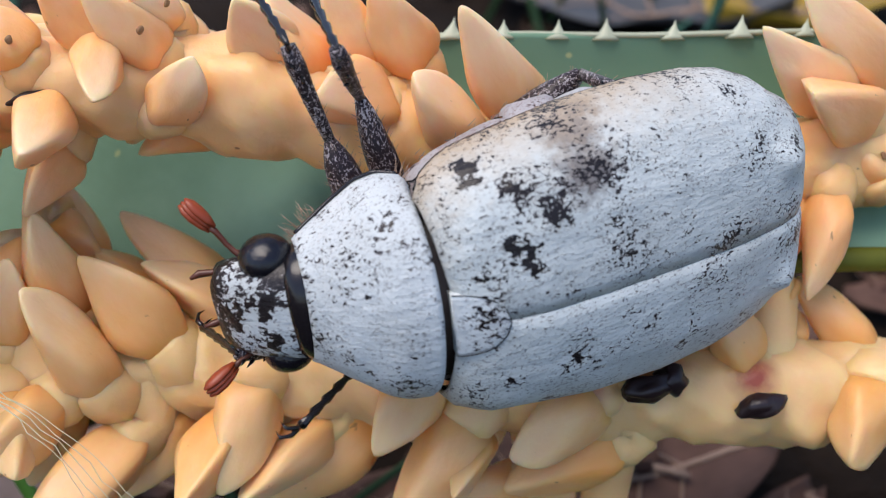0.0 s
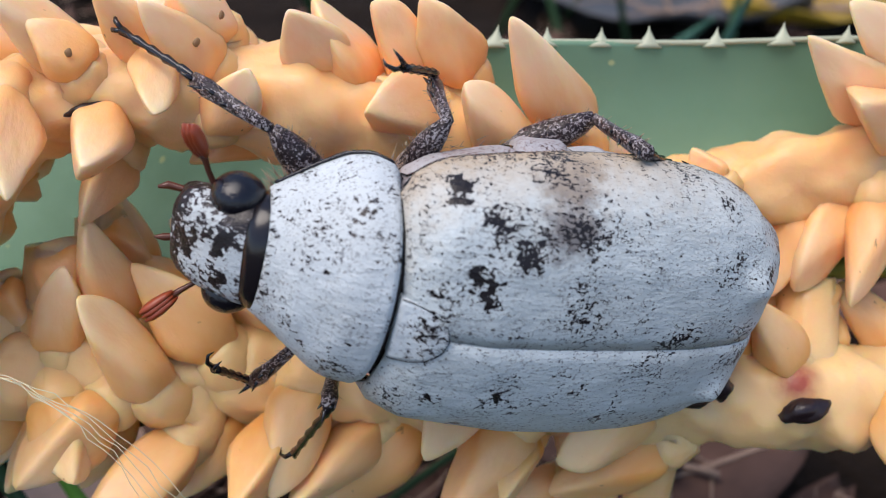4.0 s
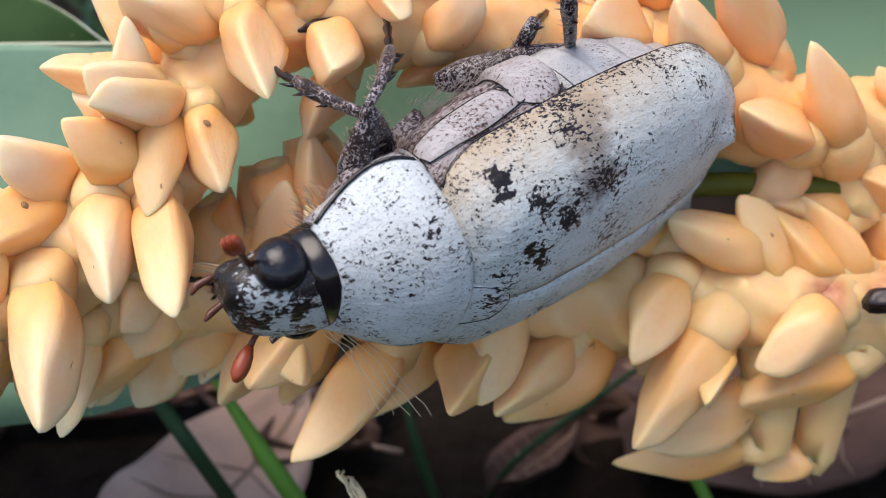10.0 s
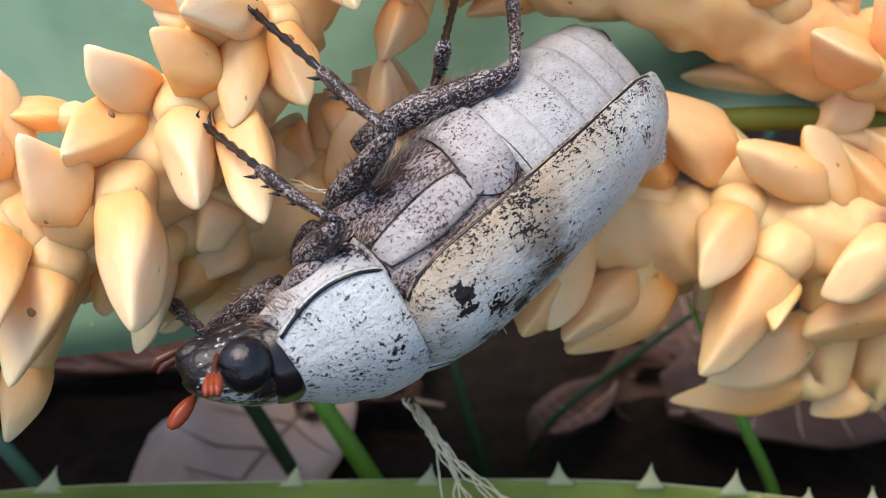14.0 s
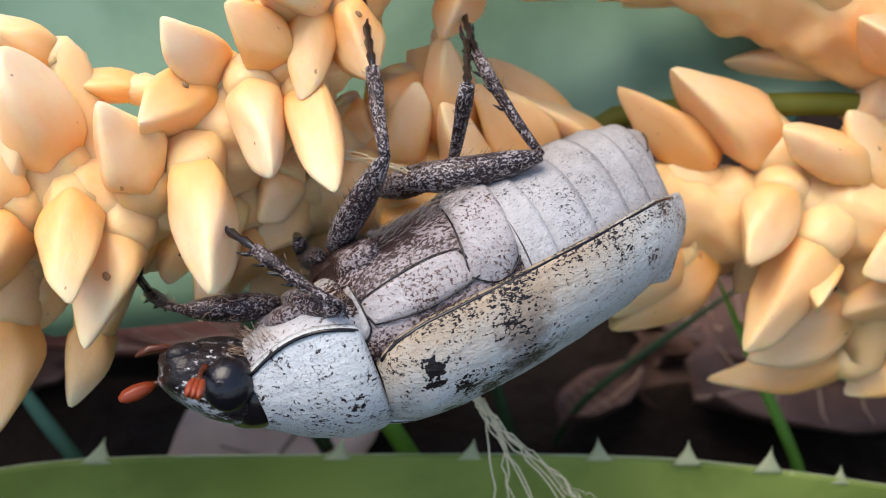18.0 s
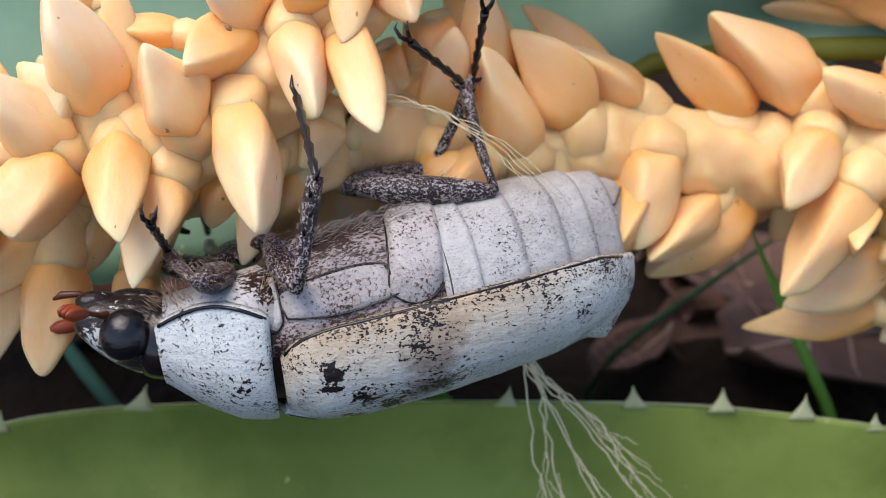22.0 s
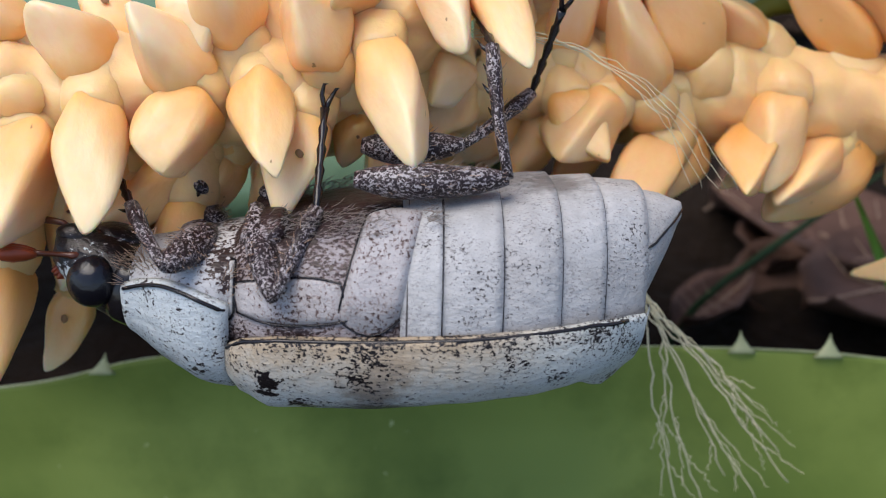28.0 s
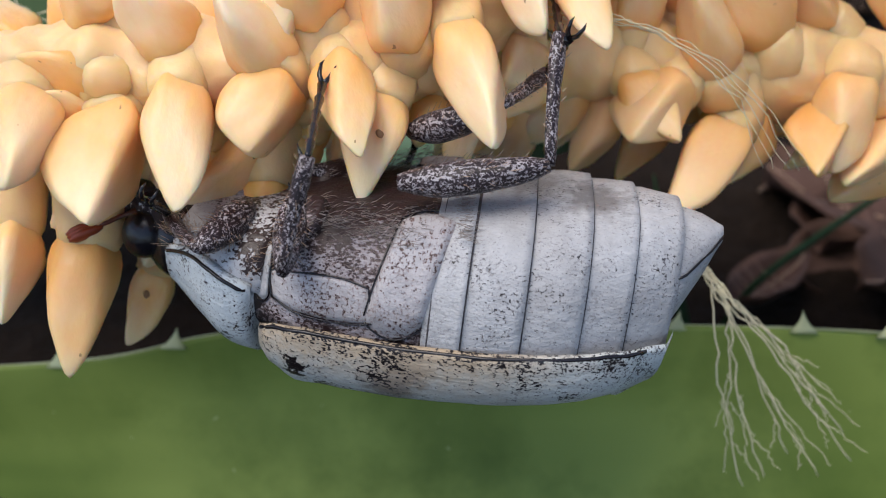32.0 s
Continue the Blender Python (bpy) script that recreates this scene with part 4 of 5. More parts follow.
def belly_patch(name, x0, x1, a0, a1, lift, mat, label="", slant=0.0, round_=0.25, seam=True):
    """A raised plate on the belly with rolled edges and a dark seam round it."""
    bm = bmesh.new()
    n, rows = 12, []
    for i in range(n + 1):
        row = []
        for k in range(n + 1):
            s, q = i / n, k / n
            edge = min(1.0, 6 * min(s, 1 - s, q, 1 - q))
            mid = 1 - round_ * (2 * s - 1) ** 2
            a = (a0 + a1) / 2 + (a1 - a0) * (q - 0.5) * mid
            x = x0 + (x1 - x0) * s + slant * (q - 0.5) * 2
            row.append(bm.verts.new(Vector(belly(x, a, lift * math.sqrt(edge) + 0.02 - (0.25 if edge == 0 else 0))) * 0.001))
        rows.append(row)
    for a, b in zip(rows, rows[1:]):
        for i in range(n):
            bm.faces.new((a[i], a[i + 1], b[i + 1], b[i]))
    bmesh.ops.recalc_face_normals(bm, faces=bm.faces)
    ob = part(name, bm, mat, beetle, label)
    if seam:
        def pts(i, k):
            s, q = i / n, k / n
            a = (a0 + a1) / 2 + (a1 - a0) * (q - 0.5) * (1 - round_ * (2 * s - 1) ** 2)
            return belly(x0 + (x1 - x0) * s + slant * (q - 0.5) * 2, a, 0.02)

        edge = bmesh.new()
        tube(edge, [pts(i, k) for i, k in [(0, k) for k in range(n)] + [(i, n) for i in range(n)] + [(n, n - k) for k in range(n)] + [(n - i, 0) for i in range(n + 1)]], [0.075] * (4 * n + 1), 5)
        part("seam", edge, BLACK, ob, "thin black seam")
    return ob


belly_ring("breastplate", 1.4, -12.5, 0.0, BREAST, "grey-white furry breastplate")
SEAMS = [-12.6, -15.1, -19.5, -23.9, -27.4, -31.0]
for x0, x1 in zip(SEAMS, SEAMS[1:]):
    ring = belly_ring("abdomen_segment", x0 + 0.4, x1, 0.42, BELLY, "chalky white belly segment")
    bm = bmesh.new()
    tube(bm, [belly(x0 - 0.06, a, 0.14 if x0 > -13 else 0.22) for a in range(0, 181, 5)], [0.06 + 0.05 * noise.noise(Vector((a * 0.05, x0, 0))) + (0.14 * math.sin(radians(a)) ** 6 if x0 == SEAMS[1] else 0) for a in range(0, 181, 5)], 5)
    part("seam", bm, SEAM, ring, "thin dark seam")
bm = bmesh.new()
rings = []
for i in range(10):
    s = i / 9
    x = -31.0 - 3.7 * s
    w = lerp(BELLY_WIDE, x)
    low, high = lerp(BELLY_DEEP, x), lerp(BELLY_TOP, x)
    rings.append([(x + 0.02 * c, w * math.cos(c), (low + high) / 2 + (high - low) / 2 * math.sin(c)) for c in [math.tau * k / 24 for k in range(24)]])
skin(bm, rings)
tail = part("tail_plate", bm, BELLY, beetle, "pointed white tail plate")
bm = bmesh.new()
low_edge = []
for k in [q / 14 - 1 for q in range(29)]:
    x = -34.66 + 3.8 * abs(k) ** 1.4
    low, high = lerp(BELLY_DEEP, x), lerp(BELLY_TOP, x)
    low_edge.append((x - 0.05, math.copysign(lerp(BELLY_WIDE, x) * 0.95, k), (low + high) / 2 - (high - low) * 0.17))
tube(bm, low_edge, [0.09 + 0.04 * noise.noise(Vector((k * 0.4, 0, 5))) for k in range(29)], 5)
part("seam", bm, BLACK, tail, "worn black tail edge")
for side in (0, 1):
    f = (lambda a: a) if not side else (lambda a: 180 - a)
    belly_patch("side_plate", 0.2, -8.2, *sorted((f(9), f(31))), 0.16, HIP, "pale grey oblong side plate", 0.3, 0.3)
    belly_patch("collar_plate", 1.6, 0.2, *sorted((f(8), f(48))), 0.2, BELLY, "white collar plate", 0.0, 0.2)
    belly_patch("hip_plate", -8.6, -13.2, *sorted((f(7), f(74))), 0.72, HIP, "broad furry grey hind hip plate", -0.9 if not side else 0.9, 0.18)
    belly_patch("mid_hip", 0.2, -3.6, *sorted((f(50), f(84))), 0.9, BREAST, "rounded furry grey-brown hip", 0.0, 0.5, False)

# forward body, hinged at the wing cases
P_WIDE = [(1.0, 7.8), (1.6, 8.4), (3, 8.5), (4.6, 7.9), (6, 6.9), (7.5, 5.9), (9.0, 5.0), (9.5, 4.7)]
P_TOP = [(1.0, 6.3), (1.5, 6.6), (4, 6.2), (7, 4.6), (9.0, 3.0), (9.5, 2.5)]


def shield():
    bm = bmesh.new()
    rings = []
    for i in range(21):
        s = i / 20
        ring = []
        for k in range(33):
            q = (k / 32) * 2 - 1
            x = 1.15 + 8.35 * s
            a = q * radians(97)
            w, h = lerp(P_WIDE, x), lerp(P_TOP, x)
            lobe = -0.9 * (1 - s) * math.cos(q * math.pi / 2) ** 2 - 0.25 * (1 - s) * abs(q) ** 3 - 0.5 * s * math.cos(q * math.pi / 2)
            y = w * math.copysign(abs(math.sin(a)) ** 0.9, a)
            z = -1.8 - 1.3 * math.sin(math.pi * s) * abs(q) ** 5 + (h + 1.8) * max(0.0, math.cos(a)) ** 0.75 - (0.35 if abs(q) > 0.97 else 0)
            rim = 0.15 * math.exp(-(s / 0.03) ** 2) + 0.18 * math.exp(-((1 - s) / 0.03) ** 2) + 0.16 * math.exp(-((1 - abs(q)) / 0.04) ** 2)
            ring.append((x + lobe, y, z + rim + 0.08 * noise.noise(Vector((x * 0.5, y * 0.5, 9)))))
        ring += [(x_, y_ * 0.93, min(z_ - 0.4, -1.6) if abs(y_) > 2 else -1.6) for x_, y_, z_ in reversed(ring)]
        rings.append(ring)
    skin(bm, rings)
    return part("neck_shield", bm, PLATE, beetle, "white speckled neck shield")


def under_neck():
    bm = bmesh.new()
    rings = []
    for i in range(13):
        s = i / 12
        x = 0.2 + 8.6 * s
        w = lerp(P_WIDE, x) * 0.94
        rings.append([(x, w * math.cos(c), -1.7 + (1.0 if math.sin(c) > 0 else 2.2 * s - 5.0) * abs(math.sin(c)) ** 0.7) for c in [math.tau * k / 32 for k in range(32)]])
    skin(bm, rings)
    return part("under_neck", bm, THROAT, beetle, "grey furry underside of the neck")


def head():
    bm = bmesh.new()
    rings = []
    for x, w, up, down, drop in ((7.6, 3.9, 2.8, 3.0, 0), (9.4, 4.2, 3.1, 3.3, 0), (10.6, 4.1, 3.0, 3.4, 0), (11.8, 3.9, 2.7, 3.3, -.1), (13.2, 3.8, 2.2, 3.0, -.3), (14.4, 3.75, 1.7, 2.5, -.6),
                                 (15.3, 3.5, 1.25, 1.9, -.9), (15.75, 3.1, .9, 1.4, -1.05), (15.9, 2.6, .5, .8, -1.2)):
        ring = []
        for k in range(28):
            a = math.tau * k / 28
            c, s = math.cos(a), math.sin(a)
            ring.append((x - (0.5 * abs(c) ** 4 if x > 14 else 0), w * math.copysign(abs(c) ** 0.7, c), -1.0 + drop + (up if s > 0 else down) * math.copysign(abs(s) ** 0.75, s) + 0.08 * noise.noise(Vector((x, c * 3, s * 3)))))
        rings.append(ring)
    skin(bm, rings)
    h = part("head", bm, HEAD, beetle, "black head with worn white scales")
    bm = bmesh.new()
    rings = [[(x, w * math.copysign(abs(math.cos(a)) ** 0.8, math.cos(a)), -1.0 + hh * math.copysign(abs(math.sin(a)) ** 0.8, math.sin(a))) for a in [math.tau * k / 28 for k in range(28)]] for x, w, hh in ((7.4, 4.2, 3.2), (8.2, 4.45, 3.4), (9.2, 4.4, 3.4), (9.9, 4.15, 3.2))]
    skin(bm, rings)
    part("neck_band", bm, BLACK, h, "glossy black neck band")
    for side in (-1, 1):
        bm = bmesh.new()
        bmesh.ops.create_uvsphere(bm, u_segments=24, v_segments=16, radius=0.00198, matrix=Matrix.Translation((0.0112, side * 0.0039, -0.0011)) @ Matrix.Diagonal((1, 0.85, 1.05, 1)))
        part("eye", bm, EYE, h, "glossy black eye")
        bm = bmesh.new()
        tube(bm, [(14.0, side * 1.6, -3.3), (15.6, side * 2.0, -4.0), (16.9, side * 2.2, -3.8), (17.5, side * 2.1, -3.4)], [.28, .26, .32, .12], 8)
        part("palp", bm, ANTENNA, h, "small dark mouth feeler")
        bm = bmesh.new()
        bmesh.ops.create_uvsphere(bm, u_segments=16, v_segments=12, radius=0.001, matrix=Matrix.Translation((0.0139, side * 0.0019, -0.0034)) @ Matrix.Rotation(side * 0.4, 4, "Z") @ Matrix.Diagonal((1.9, 1.1, 1.0, 1)))
        part("jaw", bm, HEAD, h, "dark scaly jaw")
    bm = bmesh.new()
    bmesh.ops.create_uvsphere(bm, u_segments=16, v_segments=12, radius=0.001, matrix=Matrix.Translation((0.0112, 0, -0.0041)) @ Matrix.Diagonal((2.4, 1.8, 0.8, 1)))
    part("chin", bm, HEAD, h, "dark hairy chin plate")
    return h


shield_part, under_part, head_part = shield(), under_neck(), head()
for side in (-1, 1):
    bm = bmesh.new()
    bmesh.ops.create_uvsphere(bm, u_segments=18, v_segments=12, radius=0.001, matrix=Matrix.Translation((0.0046, side * 0.0032, -0.0050)) @ Matrix.Rotation(side * 0.35, 4, "Z") @ Matrix.Diagonal((1.5, 2.6, 1.0, 1)))
    part("fore_hip", bm, BREAST, under_part, "rounded furry grey hip")
bm = bmesh.new()
skin(bm, [[(x, w * math.cos(a), zc + h * math.sin(a)) for a in [math.tau * k / 28 for k in range(28)]] for x, w, zc, h in ((-2.0, 7.2, -0.6, 5.6), (-0.4, 7.4, -0.6, 5.8), (1.0, 7.1, -0.8, 5.5), (2.2, 6.5, -1.0, 5.0))])
part("waist", bm, plain("dark_waist", (0.04, 0.026, 0.021), 0.5, 700, 0.6, 0.4), beetle, "dark brown downy waist")
for side in (-1, 1):
    bm = bmesh.new()
    tube(bm, [(x, side * (lerp(WIDE, x) * 0.985 + 0.02), lerp(EDGE, x) - 0.066 * (lerp(TOP, x) - lerp(EDGE, x))) for x in [0.6 - 0.76 * k for k in range(40)]], [0.17] * 40, 6)
    part("wing_rim", bm, BLACK, beetle, "thin black wing case rim")
    bm = bmesh.new()
    tube(bm, [(x, side * (lerp(P_WIDE, x) + 0.02), -1.95 - 1.3 * math.sin(math.pi * min(1, max(0, (x - 1.15) / 8.35)))) for x in [1.2 + 0.4 * k for k in range(21)]], [0.16] * 21, 6)
    part("shield_rim", bm, BLACK, shield_part, "thin black shield rim")


def fur(name, parent, spots, count, long, mat, label, seed):
    """Loose hairs: spots are rows of place, spread and lean in millimetres."""
    r = random.Random(seed)
    bm = bmesh.new()
    for _ in range(count):
        (x, y, z), (sx, sy, sz), lean = r.choice(spots)
        a = Vector((x + r.uniform(-sx, sx), y + r.uniform(-sy, sy), z + r.uniform(-sz, sz)))
        d = (Vector(lean) + Vector((r.uniform(-.5, .5), r.uniform(-.5, .5), r.uniform(-.5, .5)))).normalized() * long * r.uniform(0.6, 1.2)
        tube(bm, [a, a + d * 0.6, a + d], [0.032, 0.022, 0.006], 3)
    return tagged(part(name, bm, mat, parent, label), kind="stuff")


fur("neck_fur", shield_part, [((8.8, s * 3.6, -3.2), (0.8, 1.2, 1.2), (1, s * 0.6, -0.6)) for s in (-1, 1)] + [((7.4, s * 4.4, -4.2), (1.1, 1.0, 0.8), (0.5, s * 0.5, -0.9)) for s in (-1, 1)] + [((1.0, s * 6.0, -3.4), (0.4, 1.6, 1.5), (-0.5, s * 0.7, -0.5)) for s in (-1, 1)], 300, 1.3, FUR, "pale brown neck hairs", 5)
fur("hip_fringe", beetle, [((-13.2 - 0.2 * k, -1.5 - 1.0 * k, -9.9 + 0.02 * k * k), (0.5, 0.7, 0.3), (-1, -0.1, -0.1)) for k in range(7)] + [((-13.2 - 0.2 * k, 1.5 + 1.0 * k, -9.9 + 0.02 * k * k), (0.5, 0.7, 0.3), (-1, 0.1, -0.1)) for k in range(7)], 260, 1.1, GREY_FUR, "short grey fringe of hip hairs", 7)
fur("breast_fur", beetle, [((-3.5 - 2.2 * k, s * (4.5 + 0.6 * k), -7.9 - 0.25 * k), (1.3, 2.6, 0.7), (-0.9, s * 0.3, -0.35)) for s in (-1, 1) for k in range(4)], 1100, 0.9, GREY_FUR, "short grey breast hairs", 6)


def antenna(side):
    """A feeler that is hinged in front of the eye: stalk along +x, ending in a fan of three leaves."""
    bm = bmesh.new()
    tube(bm, [(0, 0, 0), (0.9, 0, 0.15), (1.1, 0.1, 0.15), (2.0, 0.1, 0.1), (3.0, 0.0, 0.0), (3.6, 0, 0)], [.34, .3, .22, .2, .24, .3], 8)
    a = part("antenna", bm, ANTENNA, head_part, "dark brown antenna with rust-red club")
    for k in range(3):
        bm = bmesh.new()
        turn = Matrix.Rotation(radians((k - 1) * 3.5), 4, "Z")
        tube(bm, [turn @ Vector((3.4 + q, 0.12 * (k - 1), 0)) for q in (0, 0.7, 1.6, 2.4, 2.9)], [.22, .5, .62, .5, .12], 10)
        for v in bm.verts:
            v.co.y = (v.co.y - 0.0002 * (k - 1)) * 0.6 + 0.0002 * (k - 1)
        club = part("club_leaf", bm, RUST, None)
        JOINED.append((club, a))
    return a


JOINED = []
feelers = {side: antenna(side) for side in (-1, 1)}
# the leaves of a club fuse with their stalk
for club, a in JOINED:
    bm = bmesh.new()
    bm.from_mesh(a.data)
    count = len(bm.faces)
    bm.from_mesh(club.data)
    for f in list(bm.faces)[count:]:
        f.material_index = 1
        f.smooth = True
    bm.to_mesh(a.data)
    bm.free()
    if len(a.data.materials) < 2:
        a.data.materials.append(RUST)
    bpy.data.objects.remove(club)


def limb(name, length, radii, spikes=0, flat=1.0, hairs=0, seed=0):
    """One leg piece along +x from its upper joint, with spurs and bristles."""
    rnd = random.Random(seed)
    bm = bmesh.new()
    n = len(radii)
    tube(bm, [(length * i / (n - 1), 0, 0.25 * math.sin(math.pi * i / (n - 1))) for i in range(n)], radii, 14, 0.12)
    for v in bm.verts:
        v.co.z *= flat
    ob = part(name, bm, LEG, beetle)
    for k in range(spikes):
        x = length * (0.45 + 0.5 * k / max(1, spikes - 1))
        bm = bmesh.new()
        tube(bm, [(x, 0, 0.2), (x + 0.5, 0.15 * (-1) ** k, 0.75), (x + 1.15, 0.3 * (-1) ** k, 1.1)], [.26, .17, .03], 6)
        part("spur", bm, BLACK, ob)
    bm = bmesh.new()
    for k in range(hairs):
        x, a = length * rnd.uniform(0.05, 0.95), rnd.uniform(0, math.tau)
        r = radii[min(n - 1, int(x / length * n))]
        tube(bm, [(x, r * math.cos(a) * .9, r * math.sin(a) * flat * .9), (x + 0.5, (r + .4) * math.cos(a), (r + .4) * math.sin(a) * flat)], [.035, .012], 3)
    tagged(part("bristles", bm, FUR, ob), "short pale leg bristles", kind="stuff")
    return ob


def foot(length, seed):
    """Beaded toe joints along +x that end in a pair of hooked claws."""
    bm = bmesh.new()
    pts, rad = [(0, 0, 0)], [0.2]
    for k in range(5):
        x = length * (k + 0.5) / 5.6
        pts += [(x - length * .07, 0, .12 * k * .3), (x + length * .06, 0, .12 * k * .3)]
        rad += [0.24, 0.40]
    tube(bm, pts, rad, 8)
    ob = part("foot", bm, BLACK, beetle, "dark beaded foot with hooked claws")
    for s in (-1, 1):
        bm = bmesh.new()
        tube(bm, [(length * .86, 0, .1), (length * .97, s * .4, .1), (length * 1.04, s * .55, -.4), (length * 1.02, s * .5, -.95)], [.24, .2, .13, .02], 6)
        part("claw", bm, BLACK, ob)
    return ob


def leg(name, thigh, shin, toe, fat):
    a = limb("thigh", thigh, [fat * .45, fat * .72, fat * .9, fat, fat, fat * .97, fat * .9, fat * .8, fat * .62, fat * .35], 0, 0.85, 90, len(name))
    b = limb("shin", shin, [.42, .5, .55, .6, .72, .6], 4, 0.85, 30, len(name) + 5)
    return a, b, foot(toe, 3)


# hips, and lengths of thigh, shin and foot
LEGS = {
    "fore_right": ((3.4, -1.8, -6.2), 8.1, 8.0, 8.5, 1.4), "fore_left": ((3.4, 1.8, -6.2), 8.1, 8.0, 8.5, 1.4),
    "mid_right": ((-0.8, -2.0, -8.6), 10.4, 8.5, 10.0, 1.25), "mid_left": ((-0.8, 2.0, -8.6), 10.4, 8.5, 10.0, 1.25),
    "hind_right": ((-8.6, -4.8, -11.4), 11.5, 10.5, 10.0, 1.6), "hind_left": ((-8.6, 3.6, -12.4), 8.5, 9.0, 10.0, 1.6)}
limbs = {key: leg(key, *row[1:]) for key, row in LEGS.items()}

# seconds, place in millimetres, turn in degrees
BEETLE = [
    (0, 0.13, -2.65, 9.02, -27.9, -13.7, -166.3),
    (1, -2.72, -3.57, 8.51, -26.2, -11.6, -166.6),
    (2, -5.03, -3.57, 8.93, -31.2, -13.0, -175.0),
    (4.5, -8.57, -1.03, 10.01, -27.6, -20.8, 164.8),
    (5, -10.48, -0.93, 8.63, -24.3, -25.9, 155.6),
    (6, -14.21, -0.84, 9.51, -23.9, -27.3, 161.4),
    (7, -17.23, -1.26, 10.19, -20.2, -25.7, 167.7),
    (7.5, -18.74, -1.63, 9.56, -19.8, -28.0, 171.8),
    (8, -19.76, -2.55, 9.54, -26.6, -28.4, 175.9),
    (9, -22.14, -5.34, 10.28, -36.6, -32.3, -173.2),
    (10, -22.53, -6.71, 9.10, -62.1, -27.5, -158.1),
    (11, -24.96, -11.65, 8.29, -84.6, -29.4, -146.8),
    (12, -27.12, -16.14, 8.16, -90.3, -25.8, -142.1),
    (13, -29.46, -16.32, 7.83, -94.9, -28.0, -142.7),
    (14, -32.91, -18.48, 7.63, -91.7, -24.6, -143.4),
    (16.5, -37.03, -22.08, 6.32, -92.7, -23.0, -149.4),
    (17, -38.35, -23.70, 6.52, -95.3, -21.7, -151.6),
    (18, -39.77, -24.64, 6.34, -91.5, -21.6, -157.6),
    (19, -40.60, -25.54, 5.42, -89.8, -17.7, -157.8),
    (20, -41.25, -26.04, 4.72, -87.6, -15.2, -158.6),
    (21, -45.44, -29.14, 4.54, -90.4, -19.0, -164.1),
    (22, -50.01, -28.61, 5.66, -89.7, -18.7, -170.6),
    (23, -52.64, -30.67, 4.88, -96.6, -13.5, -164.6),
    (24, -53.86, -33.03, 5.73, -101.3, -5.6, -156.8),
    (25, -55.14, -31.69, 6.62, -103.6, -4.0, -162.5),
    (28, -62.99, -30.27, 7.44, -104.8, -2.2, 179.1),
    (29, -64.01, -30.49, 7.39, -104.6, -1.3, 176.7),
    (30, -62.08, -30.23, 6.49, -111.2, -0.7, 179.5),
    (31, -64.11, -30.35, 6.48, -108.0, -0.0, 175.9),
    (32, -66.39, -29.77, 6.14, -114.6, 1.3, 173.2),
]
# seconds, pitch and yaw of the neck shield, pitch and yaw of the head upon it
NECK = [
    (0, 7.5, -1.8, 7.0, 4.7),
    (1, 5.0, -7.1, 3.5, 18.7),
    (2, 7.2, -3.9, 11.7, 4.3),
    (4.5, 3.8, -2.1, 10.9, 5.4),
    (5, -1.7, -3.5, 17.8, 4.6),
    (6, 1.5, -1.3, 9.1, 15.4),
    (7.5, 1.5, -3.0, 6.5, 21.0),
    (8, -0.7, -3.3, 6.1, 21.1),
    (9, -0.2, -4.2, 8.3, 15.2),
    (10, -1.5, -2.4, 1.6, 17.0),
    (11, -1.9, -4.1, 3.7, 13.5),
    (12, -1.1, -6.0, 7.0, 3.6),
    (13, 1.4, -4.9, 9.8, 2.8),
    (14, 1.3, -2.2, 14.6, 13.1),
    (16.5, 3.3, 0.4, 10.7, 8.5),
    (18, -2.5, 1.2, 23.9, -1.6),
    (19, 4.9, 7.3, 19.5, 7.1),
    (20, 4.0, 5.5, 18.7, 5.9),
    (21, 4.8, 2.2, 12.5, 6.4),
    (22, 4.3, 3.9, 9.9, 9.5),
    (23, 3.5, 3.6, 9.2, 14.5),
    (24, 11.0, 3.7, 12.9, 12.3),
    (25, 12.8, 5.9, 17.9, 11.5),
    (28, 2.7, -2.2, 13.8, 13.8),
    (29, 0.3, 5.4, 11.2, 27.7),
    (30, 1.8, 11.8, 21.8, 13.2),
    (31, 4.5, 6.4, 4.2, 29.0),
    (32, 1.4, 6.3, 6.7, 24.7),
]
